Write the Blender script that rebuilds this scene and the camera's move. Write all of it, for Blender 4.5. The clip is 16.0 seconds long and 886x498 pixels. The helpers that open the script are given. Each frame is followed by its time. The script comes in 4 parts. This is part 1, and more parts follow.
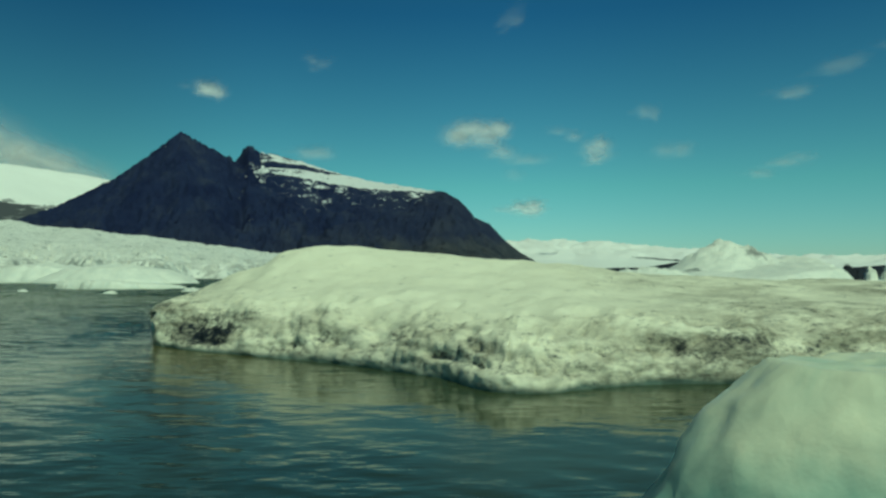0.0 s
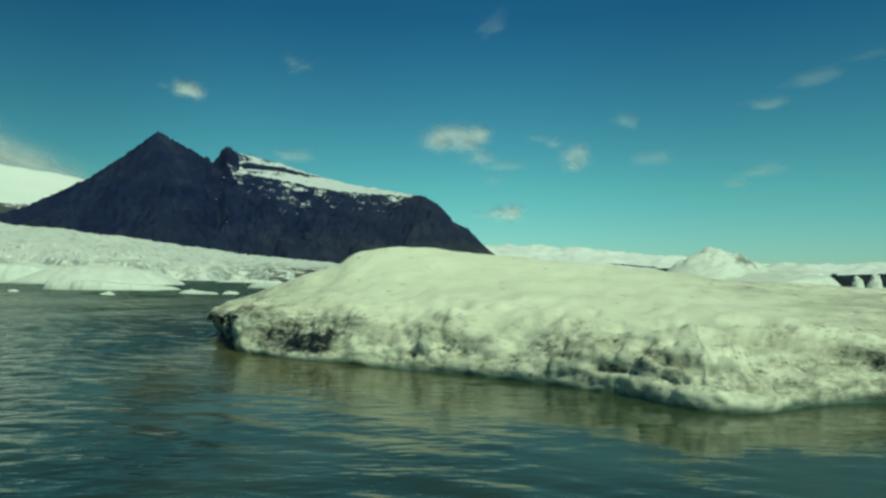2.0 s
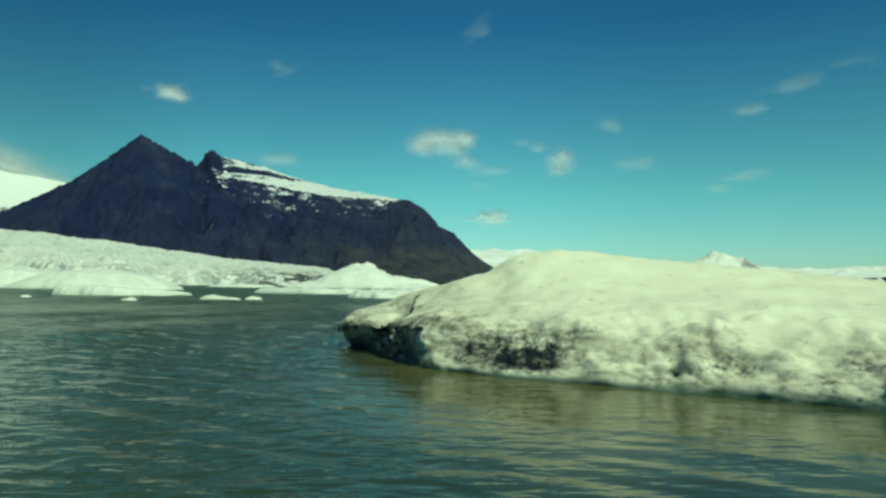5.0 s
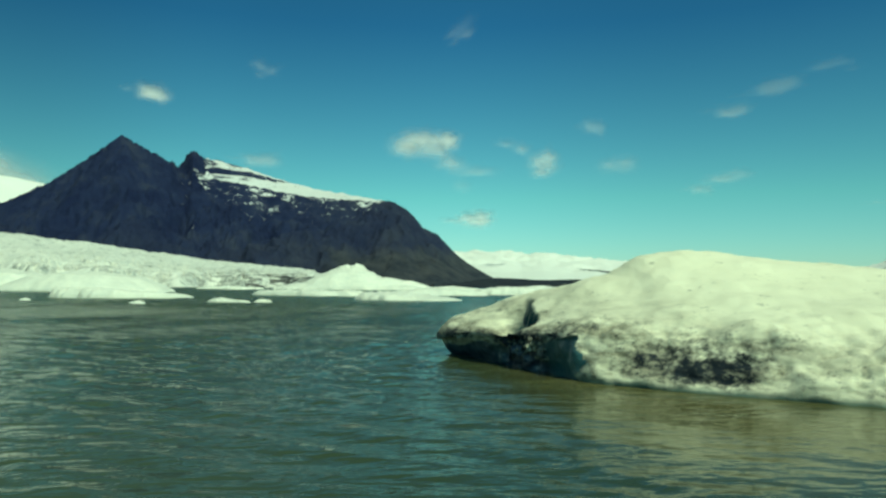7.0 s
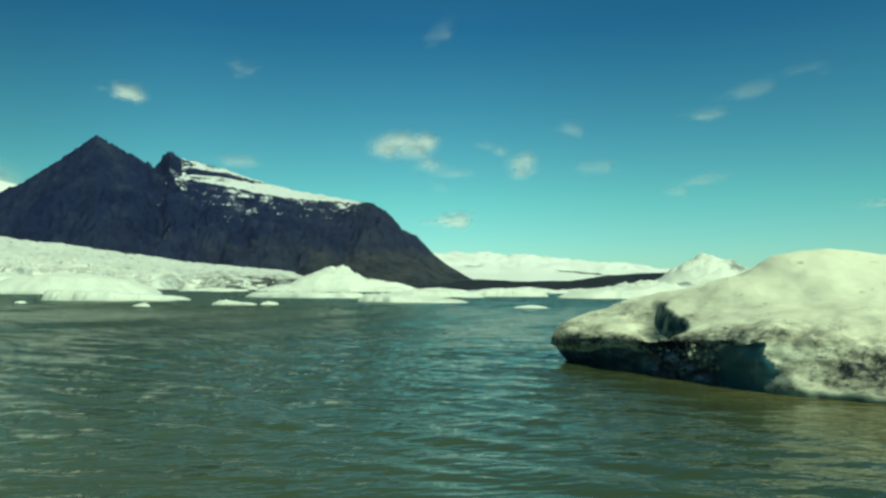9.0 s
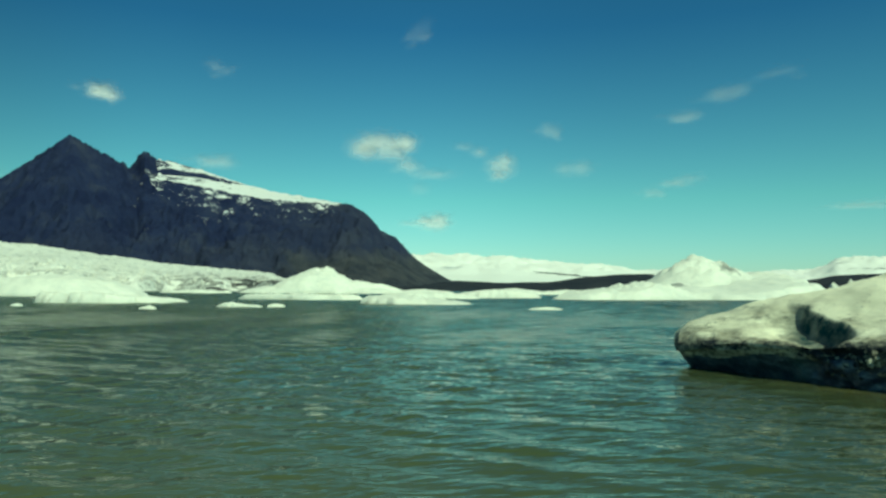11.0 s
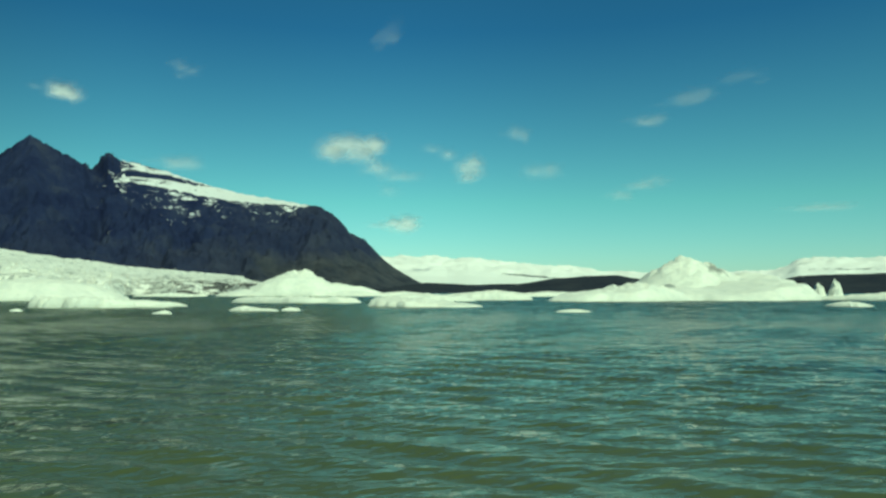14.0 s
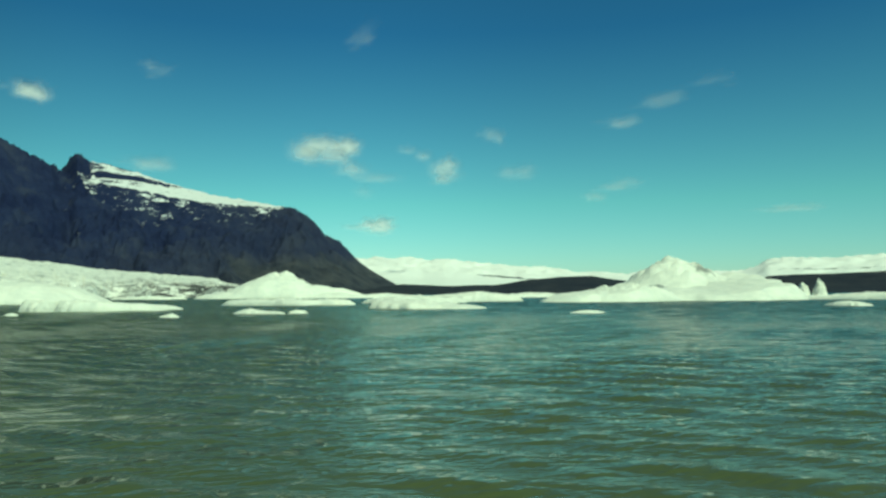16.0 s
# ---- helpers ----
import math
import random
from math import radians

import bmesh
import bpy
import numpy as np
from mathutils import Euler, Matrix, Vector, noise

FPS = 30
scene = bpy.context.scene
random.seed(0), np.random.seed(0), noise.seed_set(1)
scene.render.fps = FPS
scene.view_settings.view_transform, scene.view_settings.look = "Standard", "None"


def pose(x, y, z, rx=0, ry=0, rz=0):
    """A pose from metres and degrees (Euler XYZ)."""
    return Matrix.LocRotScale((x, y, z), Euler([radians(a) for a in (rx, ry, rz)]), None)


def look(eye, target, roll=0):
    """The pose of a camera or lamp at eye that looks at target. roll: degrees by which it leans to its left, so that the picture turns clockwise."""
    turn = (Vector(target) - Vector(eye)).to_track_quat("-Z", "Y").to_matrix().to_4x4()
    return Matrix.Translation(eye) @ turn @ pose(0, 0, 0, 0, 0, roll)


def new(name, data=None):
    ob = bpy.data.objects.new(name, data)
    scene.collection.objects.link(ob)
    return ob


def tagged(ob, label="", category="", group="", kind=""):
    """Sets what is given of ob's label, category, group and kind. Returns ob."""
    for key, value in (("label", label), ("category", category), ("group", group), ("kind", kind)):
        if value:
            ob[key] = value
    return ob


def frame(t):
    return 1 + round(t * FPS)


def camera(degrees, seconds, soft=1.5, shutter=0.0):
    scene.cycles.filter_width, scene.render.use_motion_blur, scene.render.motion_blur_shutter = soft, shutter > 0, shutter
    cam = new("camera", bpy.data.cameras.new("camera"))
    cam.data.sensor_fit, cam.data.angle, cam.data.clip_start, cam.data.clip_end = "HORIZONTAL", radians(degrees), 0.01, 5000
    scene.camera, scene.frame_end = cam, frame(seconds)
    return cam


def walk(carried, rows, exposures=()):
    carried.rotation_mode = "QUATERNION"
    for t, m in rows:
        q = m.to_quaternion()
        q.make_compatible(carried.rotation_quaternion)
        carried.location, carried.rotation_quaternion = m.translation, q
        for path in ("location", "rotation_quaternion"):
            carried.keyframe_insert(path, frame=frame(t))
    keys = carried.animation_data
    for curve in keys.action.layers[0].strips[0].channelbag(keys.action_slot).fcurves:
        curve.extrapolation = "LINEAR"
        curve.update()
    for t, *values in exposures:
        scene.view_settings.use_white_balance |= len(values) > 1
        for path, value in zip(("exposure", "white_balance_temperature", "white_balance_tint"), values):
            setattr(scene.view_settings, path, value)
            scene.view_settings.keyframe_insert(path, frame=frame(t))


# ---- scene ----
cam = camera(62.42, 16.0, soft=2.6)
PATH = [
    (0.0, pose(-0.000, -0.000, 1.801, 92.121, 0.025, 0.099)),
    (0.5, pose(-0.782, 0.327, 1.785, 92.220, -0.209, -0.504)),
    (1.0, pose(-1.559, 0.655, 1.773, 92.322, -0.448, -1.051)),
    (1.5, pose(-2.342, 0.980, 1.767, 92.379, -0.511, -1.384)),
    (2.0, pose(-3.134, 1.306, 1.770, 92.477, -0.623, -1.657)),
    (2.5, pose(-3.935, 1.634, 1.779, 92.530, -0.524, -1.855)),
    (3.0, pose(-4.724, 1.967, 1.787, 92.573, -0.588, -2.063)),
    (3.5, pose(-5.539, 2.314, 1.792, 92.658, -0.617, -2.225)),
    (4.0, pose(-6.347, 2.670, 1.787, 92.720, -0.681, -2.454)),
    (4.5, pose(-7.173, 3.039, 1.782, 92.777, -0.636, -2.655)),
    (7.0, pose(-11.294, 5.327, 1.801, 92.949, -0.457, -4.236)),
    (7.5, pose(-12.130, 5.785, 1.804, 92.976, -0.413, -4.628)),
    (8.0, pose(-12.954, 6.240, 1.802, 93.029, -0.494, -5.092)),
    (8.5, pose(-13.779, 6.691, 1.796, 93.059, -0.333, -5.477)),
    (9.0, pose(-14.584, 7.135, 1.787, 93.082, -0.353, -5.926)),
    (11.5, pose(-18.546, 9.141, 1.799, 93.232, -0.224, -8.048)),
    (12.0, pose(-19.363, 9.578, 1.800, 93.265, -0.167, -8.436)),
    (12.5, pose(-20.181, 10.021, 1.801, 93.290, -0.099, -8.839)),
    (13.0, pose(-20.999, 10.470, 1.803, 93.329, -0.085, -9.233)),
    (13.5, pose(-21.809, 10.924, 1.805, 93.351, -0.025, -9.696)),
    (14.0, pose(-22.608, 11.384, 1.807, 93.372, 0.012, -10.146)),
    (14.5, pose(-23.400, 11.847, 1.809, 93.413, 0.088, -10.622)),
    (15.0, pose(-24.186, 12.312, 1.812, 93.436, 0.161, -11.090)),
    (15.5, pose(-24.972, 12.780, 1.816, 93.463, 0.218, -11.627)),
    (16.0, pose(-25.760, 13.248, 1.820, 93.475, 0.316, -12.133)),
]
walk(cam, PATH, [(0.0, -0.82, 6180, -26), (2.5, -0.62, 6260, -26), (4.5, -0.46, 6360, -26), (9.0, -0.28, 6500, -26), (16.0, -0.27, 6480, -26)])

# ---- light ----
SUN_AZ, SUN_EL = 152.0, 50.0   # compass bearing from +y towards +x, and height, in degrees
sun_way = Vector((math.sin(radians(SUN_AZ)) * math.cos(radians(SUN_EL)),
                  math.cos(radians(SUN_AZ)) * math.cos(radians(SUN_EL)), math.sin(radians(SUN_EL))))


def node(nt, kind, **values):
    n = nt.nodes.new(kind)
    for key, value in values.items():
        n.inputs[key.replace("_", " ")].default_value = value
    return n


def build_world():
    world = bpy.data.worlds.new("sky")
    scene.world = world
    world.use_nodes = True
    nt = world.node_tree
    nt.nodes.clear()
    sky = nt.nodes.new("ShaderNodeTexSky")
    sky.sky_type = "NISHITA"
    sky.sun_disc = False
    sky.sun_elevation, sky.sun_rotation = radians(SUN_EL), radians(SUN_AZ)
    sky.air_density, sky.dust_density, sky.ozone_density = 1.0, 0.3, 1.5
    coord = nt.nodes.new("ShaderNodeTexCoord")
    sep = nt.nodes.new("ShaderNodeSeparateXYZ")
    ramp = nt.nodes.new("ShaderNodeValToRGB")
    stops = [(0.0, SKY_LOW), (0.12, SKY_MID), (0.34, SKY_HIGH), (1.0, SKY_TOP)]
    while len(ramp.color_ramp.elements) < len(stops):
        ramp.color_ramp.elements.new(0.5)
    for e, (p, c) in zip(ramp.color_ramp.elements, stops):
        e.position, e.color = p, (*c, 1)
    mix = nt.nodes.new("ShaderNodeMix")
    mix.data_type, mix.blend_type = "RGBA", "MULTIPLY"
    mix.inputs["Factor"].default_value = 1
    bg = nt.nodes.new("ShaderNodeBackground")
    bg.inputs["Strength"].default_value = 0.116
    out = nt.nodes.new("ShaderNodeOutputWorld")
    nt.links.new(coord.outputs["Generated"], sep.inputs[0])
    nt.links.new(sep.outputs["Z"], ramp.inputs[0])
    nt.links.new(sky.outputs[0], mix.inputs["A"])
    nt.links.new(ramp.outputs[0], mix.inputs["B"])
    side = nt.nodes.new("ShaderNodeMath")
    side.operation = "MULTIPLY_ADD"
    side.inputs[1].default_value = side.inputs[2].default_value = 0.5
    turn = nt.nodes.new("ShaderNodeValToRGB")
    turn.color_ramp.interpolation = "EASE"
    while len(turn.color_ramp.elements) < len(SKY_SIDE):
        turn.color_ramp.elements.new(0.5)
    for e, (p, c) in zip(turn.color_ramp.elements, SKY_SIDE):
        e.position, e.color = 0.5 + 0.5 * p, (c, c, c, 1)
    both = nt.nodes.new("ShaderNodeMix")
    both.data_type, both.blend_type = "RGBA", "MULTIPLY"
    both.inputs["Factor"].default_value = 1
    nt.links.new(sep.outputs["X"], side.inputs[0])
    nt.links.new(side.outputs[0], turn.inputs[0])
    nt.links.new(mix.outputs["Result"], both.inputs["A"])
    nt.links.new(turn.outputs[0], both.inputs["B"])
    nt.links.new(both.outputs["Result"], bg.inputs[0])
    nt.links.new(bg.outputs[0], out.inputs[0])


# tints of the sky by height above the horizon
SKY_LOW, SKY_MID, SKY_HIGH, SKY_TOP = (0.80, 1.08, 1.28), (0.60, 1.07, 1.00), (0.24, 0.58, 0.82), (0.23, 0.39, 0.44)
# the sky is deepest square to the sun's way and paler towards the east
SKY_SIDE = [(-1.0, 0.62), (-0.45, 0.72), (-0.2, 0.90), (0.12, 1.0), (0.4, 0.94), (1.0, 0.86)]
build_world()

sun_data = bpy.data.lights.new("sun", "SUN")
sun_data.energy, sun_data.angle, sun_data.color = 3.95, radians(0.5), (1.0, 0.97, 0.76)
sun = new("sun", sun_data)
sun.matrix_world = look(sun_way * 50, (0, 0, 0))


# ---- materials ----
class Mat:
    """A node material with short ways to chain noise, ramps and mixes."""

    def __init__(self, name):
        self.m = bpy.data.materials.new(name)
        self.m.use_nodes = True
        self.nt = self.m.node_tree
        self.bsdf = self.nt.nodes["Principled BSDF"]
        self.out = self.nt.nodes["Material Output"]
        self.geo = self.nt.nodes.new("ShaderNodeNewGeometry")

    def link(self, a, b):
        self.nt.links.new(a, b)

    def put(self, name, value):
        if isinstance(value, bpy.types.NodeSocket):
            self.link(value, self.bsdf.inputs[name])
        else:
            self.bsdf.inputs[name].default_value = value

    def place(self, scale=(1, 1, 1), offset=(0, 0, 0)):
        n = self.nt.nodes.new("ShaderNodeMapping")
        n.inputs["Scale"].default_value, n.inputs["Location"].default_value = scale, offset
        self.link(self.geo.outputs["Position"], n.inputs["Vector"])
        return n.outputs[0]

    def noise(self, scale, detail=4, rough=0.55, vec=None, distort=0.0):
        n = self.nt.nodes.new("ShaderNodeTexNoise")
        n.inputs["Scale"].default_value, n.inputs["Detail"].default_value = scale, detail
        n.inputs["Roughness"].default_value, n.inputs["Distortion"].default_value = rough, distort
        self.link(vec or self.geo.outputs["Position"], n.inputs["Vector"])
        return n.outputs["Fac"]

    def ramp(self, fac, *stops):
        n = self.nt.nodes.new("ShaderNodeValToRGB")
        while len(n.color_ramp.elements) < len(stops):
            n.color_ramp.elements.new(0.5)
        for e, (p, c) in zip(n.color_ramp.elements, stops):
            e.position = p
            e.color = (c, c, c, 1) if isinstance(c, (int, float)) else (*c, 1)
        self.link(fac, n.inputs[0])
        return n.outputs[0]

    def math(self, op, a, b=0.0, clamp=False):
        n = self.nt.nodes.new("ShaderNodeMath")
        n.operation, n.use_clamp = op, clamp
        for i, v in enumerate((a, b)):
            if isinstance(v, (int, float)):
                n.inputs[i].default_value = v
            else:
                self.link(v, n.inputs[i])
        return n.outputs[0]

    def mix(self, fac, a, b, blend="MIX"):
        n = self.nt.nodes.new("ShaderNodeMix")
        n.data_type, n.blend_type = "RGBA", blend
        for key, v in (("Factor", fac), ("A", a), ("B", b)):
            if isinstance(v, (int, float)):
                n.inputs[key].default_value = v if key == "Factor" else (v, v, v, 1)
            elif isinstance(v, tuple):
                n.inputs[key].default_value = (*v, 1)
            else:
                self.link(v, n.inputs[key])
        return n.outputs["Result"]

    def split(self, what="Position"):
        n = self.nt.nodes.new("ShaderNodeSeparateXYZ")
        self.link(self.geo.outputs[what], n.inputs[0])
        return n.outputs

    def attribute(self, name):
        n = self.nt.nodes.new("ShaderNodeAttribute")
        n.attribute_name = name
        return n.outputs["Fac"]

    def bump(self, height, distance, strength=1.0, under=None):
        n = self.nt.nodes.new("ShaderNodeBump")
        n.inputs["Strength"].default_value, n.inputs["Distance"].default_value = strength, distance
        self.link(height, n.inputs["Height"])
        if under:
            self.link(under, n.inputs["Normal"])
        self.link(n.outputs[0], self.bsdf.inputs["Normal"])
        return n.outputs[0]


def water_material():
    m = Mat("glacial_lake_water")
    silt = m.noise(0.12, 3)
    pos = m.split()
    clear = m.nt.nodes.new("ShaderNodeMapRange")
    for key, value in (("From Min", -15.0), ("From Max", -3.0), ("To Min", 0.0), ("To Max", 0.75)):
        clear.inputs[key].default_value = value
    m.link(m.math("ADD", pos["X"], m.math("MULTIPLY", m.noise(0.25, 4), 6.0)), clear.inputs["Value"])
    murky = m.ramp(silt, (0.35, (0.069, 0.092, 0.041)), (0.7, (0.088, 0.102, 0.042)))
    # silt beside the berg, tinted further to paint in its ochre reflection
    murky = m.mix(m.attribute("silt_reflection"), murky, (0.180, 0.158, 0.058))
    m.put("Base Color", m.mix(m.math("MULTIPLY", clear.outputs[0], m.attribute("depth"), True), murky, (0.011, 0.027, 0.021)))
    away = m.nt.nodes.new("ShaderNodeVectorMath")
    away.operation = "DISTANCE"
    away.inputs[1].default_value = (-13.0, -14.0, 0.0)
    m.link(m.geo.outputs["Position"], away.inputs[0])
    spread = m.nt.nodes.new("ShaderNodeMapRange")
    for key, value in (("From Min", 35.0), ("From Max", 150.0), ("To Min", 0.08), ("To Max", 0.24)):
        spread.inputs[key].default_value = value
    m.link(away.outputs["Value"], spread.inputs["Value"])
    m.put("Roughness", spread.outputs[0])
    m.put("IOR", 1.333)
    m.put("Specular IOR Level", 0.30)
    m.put("Specular Tint", (0.90, 0.95, 0.62, 1.0))
    v = m.place((0.55, 1.0, 1.0))
    wind = m.attribute("chop")
    chop = m.bump(m.math("MULTIPLY", m.noise(2.2, 2, 0.5, v), wind), 0.12, 0.62)
    far = m.nt.nodes.new("ShaderNodeMapRange")
    for key, value in (("From Min", 26.0), ("From Max", 90.0), ("To Min", 0.0), ("To Max", 1.0)):
        far.inputs[key].default_value = value
    m.link(away.outputs["Value"], far.inputs["Value"])
    swell = m.bump(m.math("MULTIPLY", m.noise(0.9, 4, 0.6, v), far.outputs[0]), 1.1, 1.0, chop)
    m.bump(m.math("MULTIPLY", m.noise(7.0, 3, 0.55, v), wind), 0.03, 0.5, swell)
    return m.m


def crust_material():
    """Weathered granular ice: white on top, stained by grey and black volcanic grit."""
    m = Mat("weathered_ice_crust")
    pos = m.split()
    grime = m.attribute("grit")
    fine = m.noise(7.0, 6, 0.7)
    broad = m.noise(0.8, 5, 0.62)
    white = m.mix(m.ramp(broad, (0.35, 0), (0.7, 1)), (0.95, 0.92, 0.73), (0.87, 0.84, 0.66))
    grey = m.mix(m.ramp(fine, (0.38, 0), (0.64, 1)), (0.50, 0.47, 0.36), (0.26, 0.25, 0.195))
    film = m.math("MULTIPLY", grime, m.ramp(m.noise(1.1, 6, 0.68, m.place((0.75, 0.75, 3.0))), (0.36, 0.0), (0.58, 1.0)), True)
    col = m.mix(film, white, grey)
    flecks = m.math("ADD", m.math("MULTIPLY", m.noise(6.5, 8, 0.78, m.place((1, 1, 1.7))), 0.6), m.math("MULTIPLY", m.noise(1.9, 4, 0.6), 0.4))
    speck = m.math("ADD", flecks, m.math("ADD", m.math("MULTIPLY", grime, 0.06), m.math("MULTIPLY", m.attribute("soot_shade"), 0.139)))
    # black grit; in the pits it also paints the shade of the hollow
    black = m.ramp(speck, (0.575, 0), (0.71, 1))
    col = m.mix(m.math("MULTIPLY", black, 0.97), col, (0.010, 0.017, 0.030))
    wet = m.ramp(m.math("ADD", pos["Z"], m.math("MULTIPLY", m.noise(1.7, 4), 0.22)), (0.14, 1), (0.24, 0))
    col = m.mix(m.math("MULTIPLY", wet, 0.85), col, (0.06, 0.125, 0.115))
    blue = m.math("MULTIPLY", m.attribute("blue"), m.ramp(m.noise(2.2, 5), (0.3, 0.5), (0.6, 1.0)), True)
    # blue ice, its colour darkened to paint the shade of the gully
    col = m.mix(blue, col, (0.013, 0.052, 0.062))
    m.put("Base Color", col)
    m.put("Roughness", 0.85)
    m.put("Specular IOR Level", 0.06)
    b = m.bump(m.noise(7.0, 7, 0.75), 0.05, 0.38)
    m.bump(m.noise(30.0, 3, 0.6), 0.018, 0.6, b)
    return m.m


def clear_ice_material():
    m = Mat("dark_clear_ice")
    rub = m.attribute("grit")
    clean = m.ramp(m.noise(0.9, 3), (0.35, (0.030, 0.085, 0.11)), (0.65, (0.070, 0.16, 0.18)))
    rubble = m.ramp(m.noise(3.6, 7, 0.72, m.place((0.8, 0.8, 2.0))), (0.42, (0.016, 0.022, 0.045)), (0.54, (0.07, 0.09, 0.13)), (0.68, (0.26, 0.28, 0.29)))
    m.put("Base Color", m.mix(rub, clean, rubble))
    m.put("Roughness", 0.3)
    m.bump(m.noise(3.5, 6, 0.65), 0.10, 0.6)
    return m.m


def wet_ice_material():
    m = Mat("wet_blue_ice")
    n = m.noise(0.8, 5, 0.6, None, 0.6)
    col = m.ramp(n, (0.34, (0.50, 0.62, 0.48)), (0.50, (0.66, 0.70, 0.53)), (0.66, (0.78, 0.78, 0.58)))
    thin = m.math("ADD", m.attribute("thin"), m.math("MULTIPLY", m.math("SUBTRACT", m.noise(1.7, 4, 0.6), 0.5), 0.9))
    col = m.mix(m.ramp(thin, (0.25, 0.0), (0.85, 1.0)), col, (0.25, 0.45, 0.37))
    m.put("Base Color", col)
    m.put("Roughness", m.ramp(m.noise(9.0, 4), (0.4, 0.34), (0.6, 0.65)))
    m.put("Specular IOR Level", 0.3)
    b = m.bump(m.noise(2.5, 4, 0.6), 0.05, 0.4)
    m.bump(m.noise(34.0, 4, 0.7), 0.008, 0.2, b)
    return m.m


def berg_material():
    m = Mat("white_berg_ice")
    n = m.noise(0.35, 6, 0.65)
    dirt = m.ramp(m.noise(0.5, 8, 0.75, m.place((1, 1, 2.5))), (0.62, 0), (0.74, 1))
    col = m.ramp(n, (0.3, (0.74, 0.76, 0.69)), (0.6, (0.90, 0.90, 0.80)))
    col = m.mix(m.math("MULTIPLY", dirt, 0.55), col, (0.28, 0.28, 0.27))
    smut = m.ramp(m.math("ADD", m.noise(0.6, 6, 0.7), m.math("MULTIPLY", m.attribute("stain"), 0.42)), (0.64, 0), (0.82, 0.85))
    m.put("Base Color", m.mix(smut, col, (0.22, 0.23, 0.22)))
    m.put("Roughness", 0.6)
    m.bump(m.noise(0.8, 6, 0.65), 0.5, 0.5)
    return m.m


def glacier_material():
    m = Mat("crevassed_glacier_ice")
    n = m.noise(0.03, 7, 0.7)
    col = m.ramp(n, (0.32, (0.82, 0.83, 0.75)), (0.6, (0.94, 0.94, 0.86)))
    # shade of the crevasses, painted as dark streaks in the colour
    crack_shade = m.ramp(m.noise(0.12, 7, 0.78, m.place((1.0, 0.6, 0.35))), (0.37, 1), (0.46, 0))
    col = m.mix(m.math("MULTIPLY", crack_shade, 0.75), col, (0.19, 0.22, 0.22))
    speckle = m.ramp(m.noise(0.22, 5, 0.7), (0.50, 0), (0.64, 0.36))
    col = m.mix(speckle, col, (0.46, 0.48, 0.44))
    rubble = m.math("MULTIPLY", m.attribute("grit"), m.ramp(m.noise(0.07, 7, 0.75, m.place((1.0, 1.0, 3.0))), (0.46, 0), (0.56, 1)))
    m.put("Base Color", m.mix(rubble, col, (0.06, 0.06, 0.06)))
    m.put("Roughness", 0.8)
    m.bump(m.noise(0.15, 5, 0.65), 3.0, 0.6)
    return m.m


def rock_material():
    """Dark basalt with snow lying on the flatter, higher ground."""
    m = Mat("basalt_with_snow")
    vec = m.place((1.0, 1.0, 0.5))
    n = m.noise(0.010, 9, 0.72, vec)
    rock = m.ramp(n, (0.34, (0.0105, 0.0165, 0.056)), (0.52, (0.019, 0.028, 0.077)), (0.70, (0.042, 0.051, 0.088)))
    # tones of the scree fan, also laid over the lower face as painted haze
    pale_slope = m.ramp(m.noise(0.016, 7, 0.65), (0.36, (0.028, 0.034, 0.050)), (0.66, (0.074, 0.078, 0.088)))
    rock = m.mix(m.attribute("pale_slope"), rock, pale_slope)
    snow = m.math("ADD", m.attribute("snow"), m.math("MULTIPLY", m.math("SUBTRACT", m.noise(0.075, 6, 0.74, m.place((1.0, 1.0, 1.5))), 0.5), 1.5))
    snow = m.math("ADD", snow, m.math("MULTIPLY", m.math("SUBTRACT", m.noise(0.020, 4, 0.6, m.place((0.7, 0.7, 2.6))), 0.5), 1.3))
    cover = m.ramp(snow, (0.50, 0), (0.58, 1))
    m.put("Base Color", m.mix(cover, rock, (0.84, 0.85, 0.85)))
    m.put("Roughness", 0.9)
    m.put("Specular IOR Level", 0.12)
    m.bump(m.noise(0.03, 8, 0.75, vec), 16.0, 0.7)
    return m.m


def snowfield_material():
    m = Mat("snowfield_with_rock_streaks")
    streak = m.math("ADD", m.attribute("rock"), m.math("MULTIPLY", m.math("SUBTRACT", m.noise(0.01, 7, 0.75, m.place((1, 1, 3))), 0.5), 1.5))
    m.put("Base Color", m.mix(m.ramp(streak, (0.55, 0), (0.66, 1)), (0.92, 0.93, 0.88), (0.07, 0.075, 0.085)))
    m.put("Roughness", 0.85)
    m.bump(m.noise(0.01, 6, 0.6), 12.0, 0.5)
    return m.m


def moraine_material():
    m = Mat("dark_moraine_gravel")
    n = m.noise(0.02, 8, 0.7)
    m.put("Base Color", m.ramp(n, (0.35, (0.018, 0.023, 0.036)), (0.7, (0.044, 0.046, 0.054))))
    m.put("Roughness", 0.95)
    m.put("Specular IOR Level", 0.1)
    m.bump(m.noise(0.05, 6, 0.7), 4.0, 0.6)
    return m.m


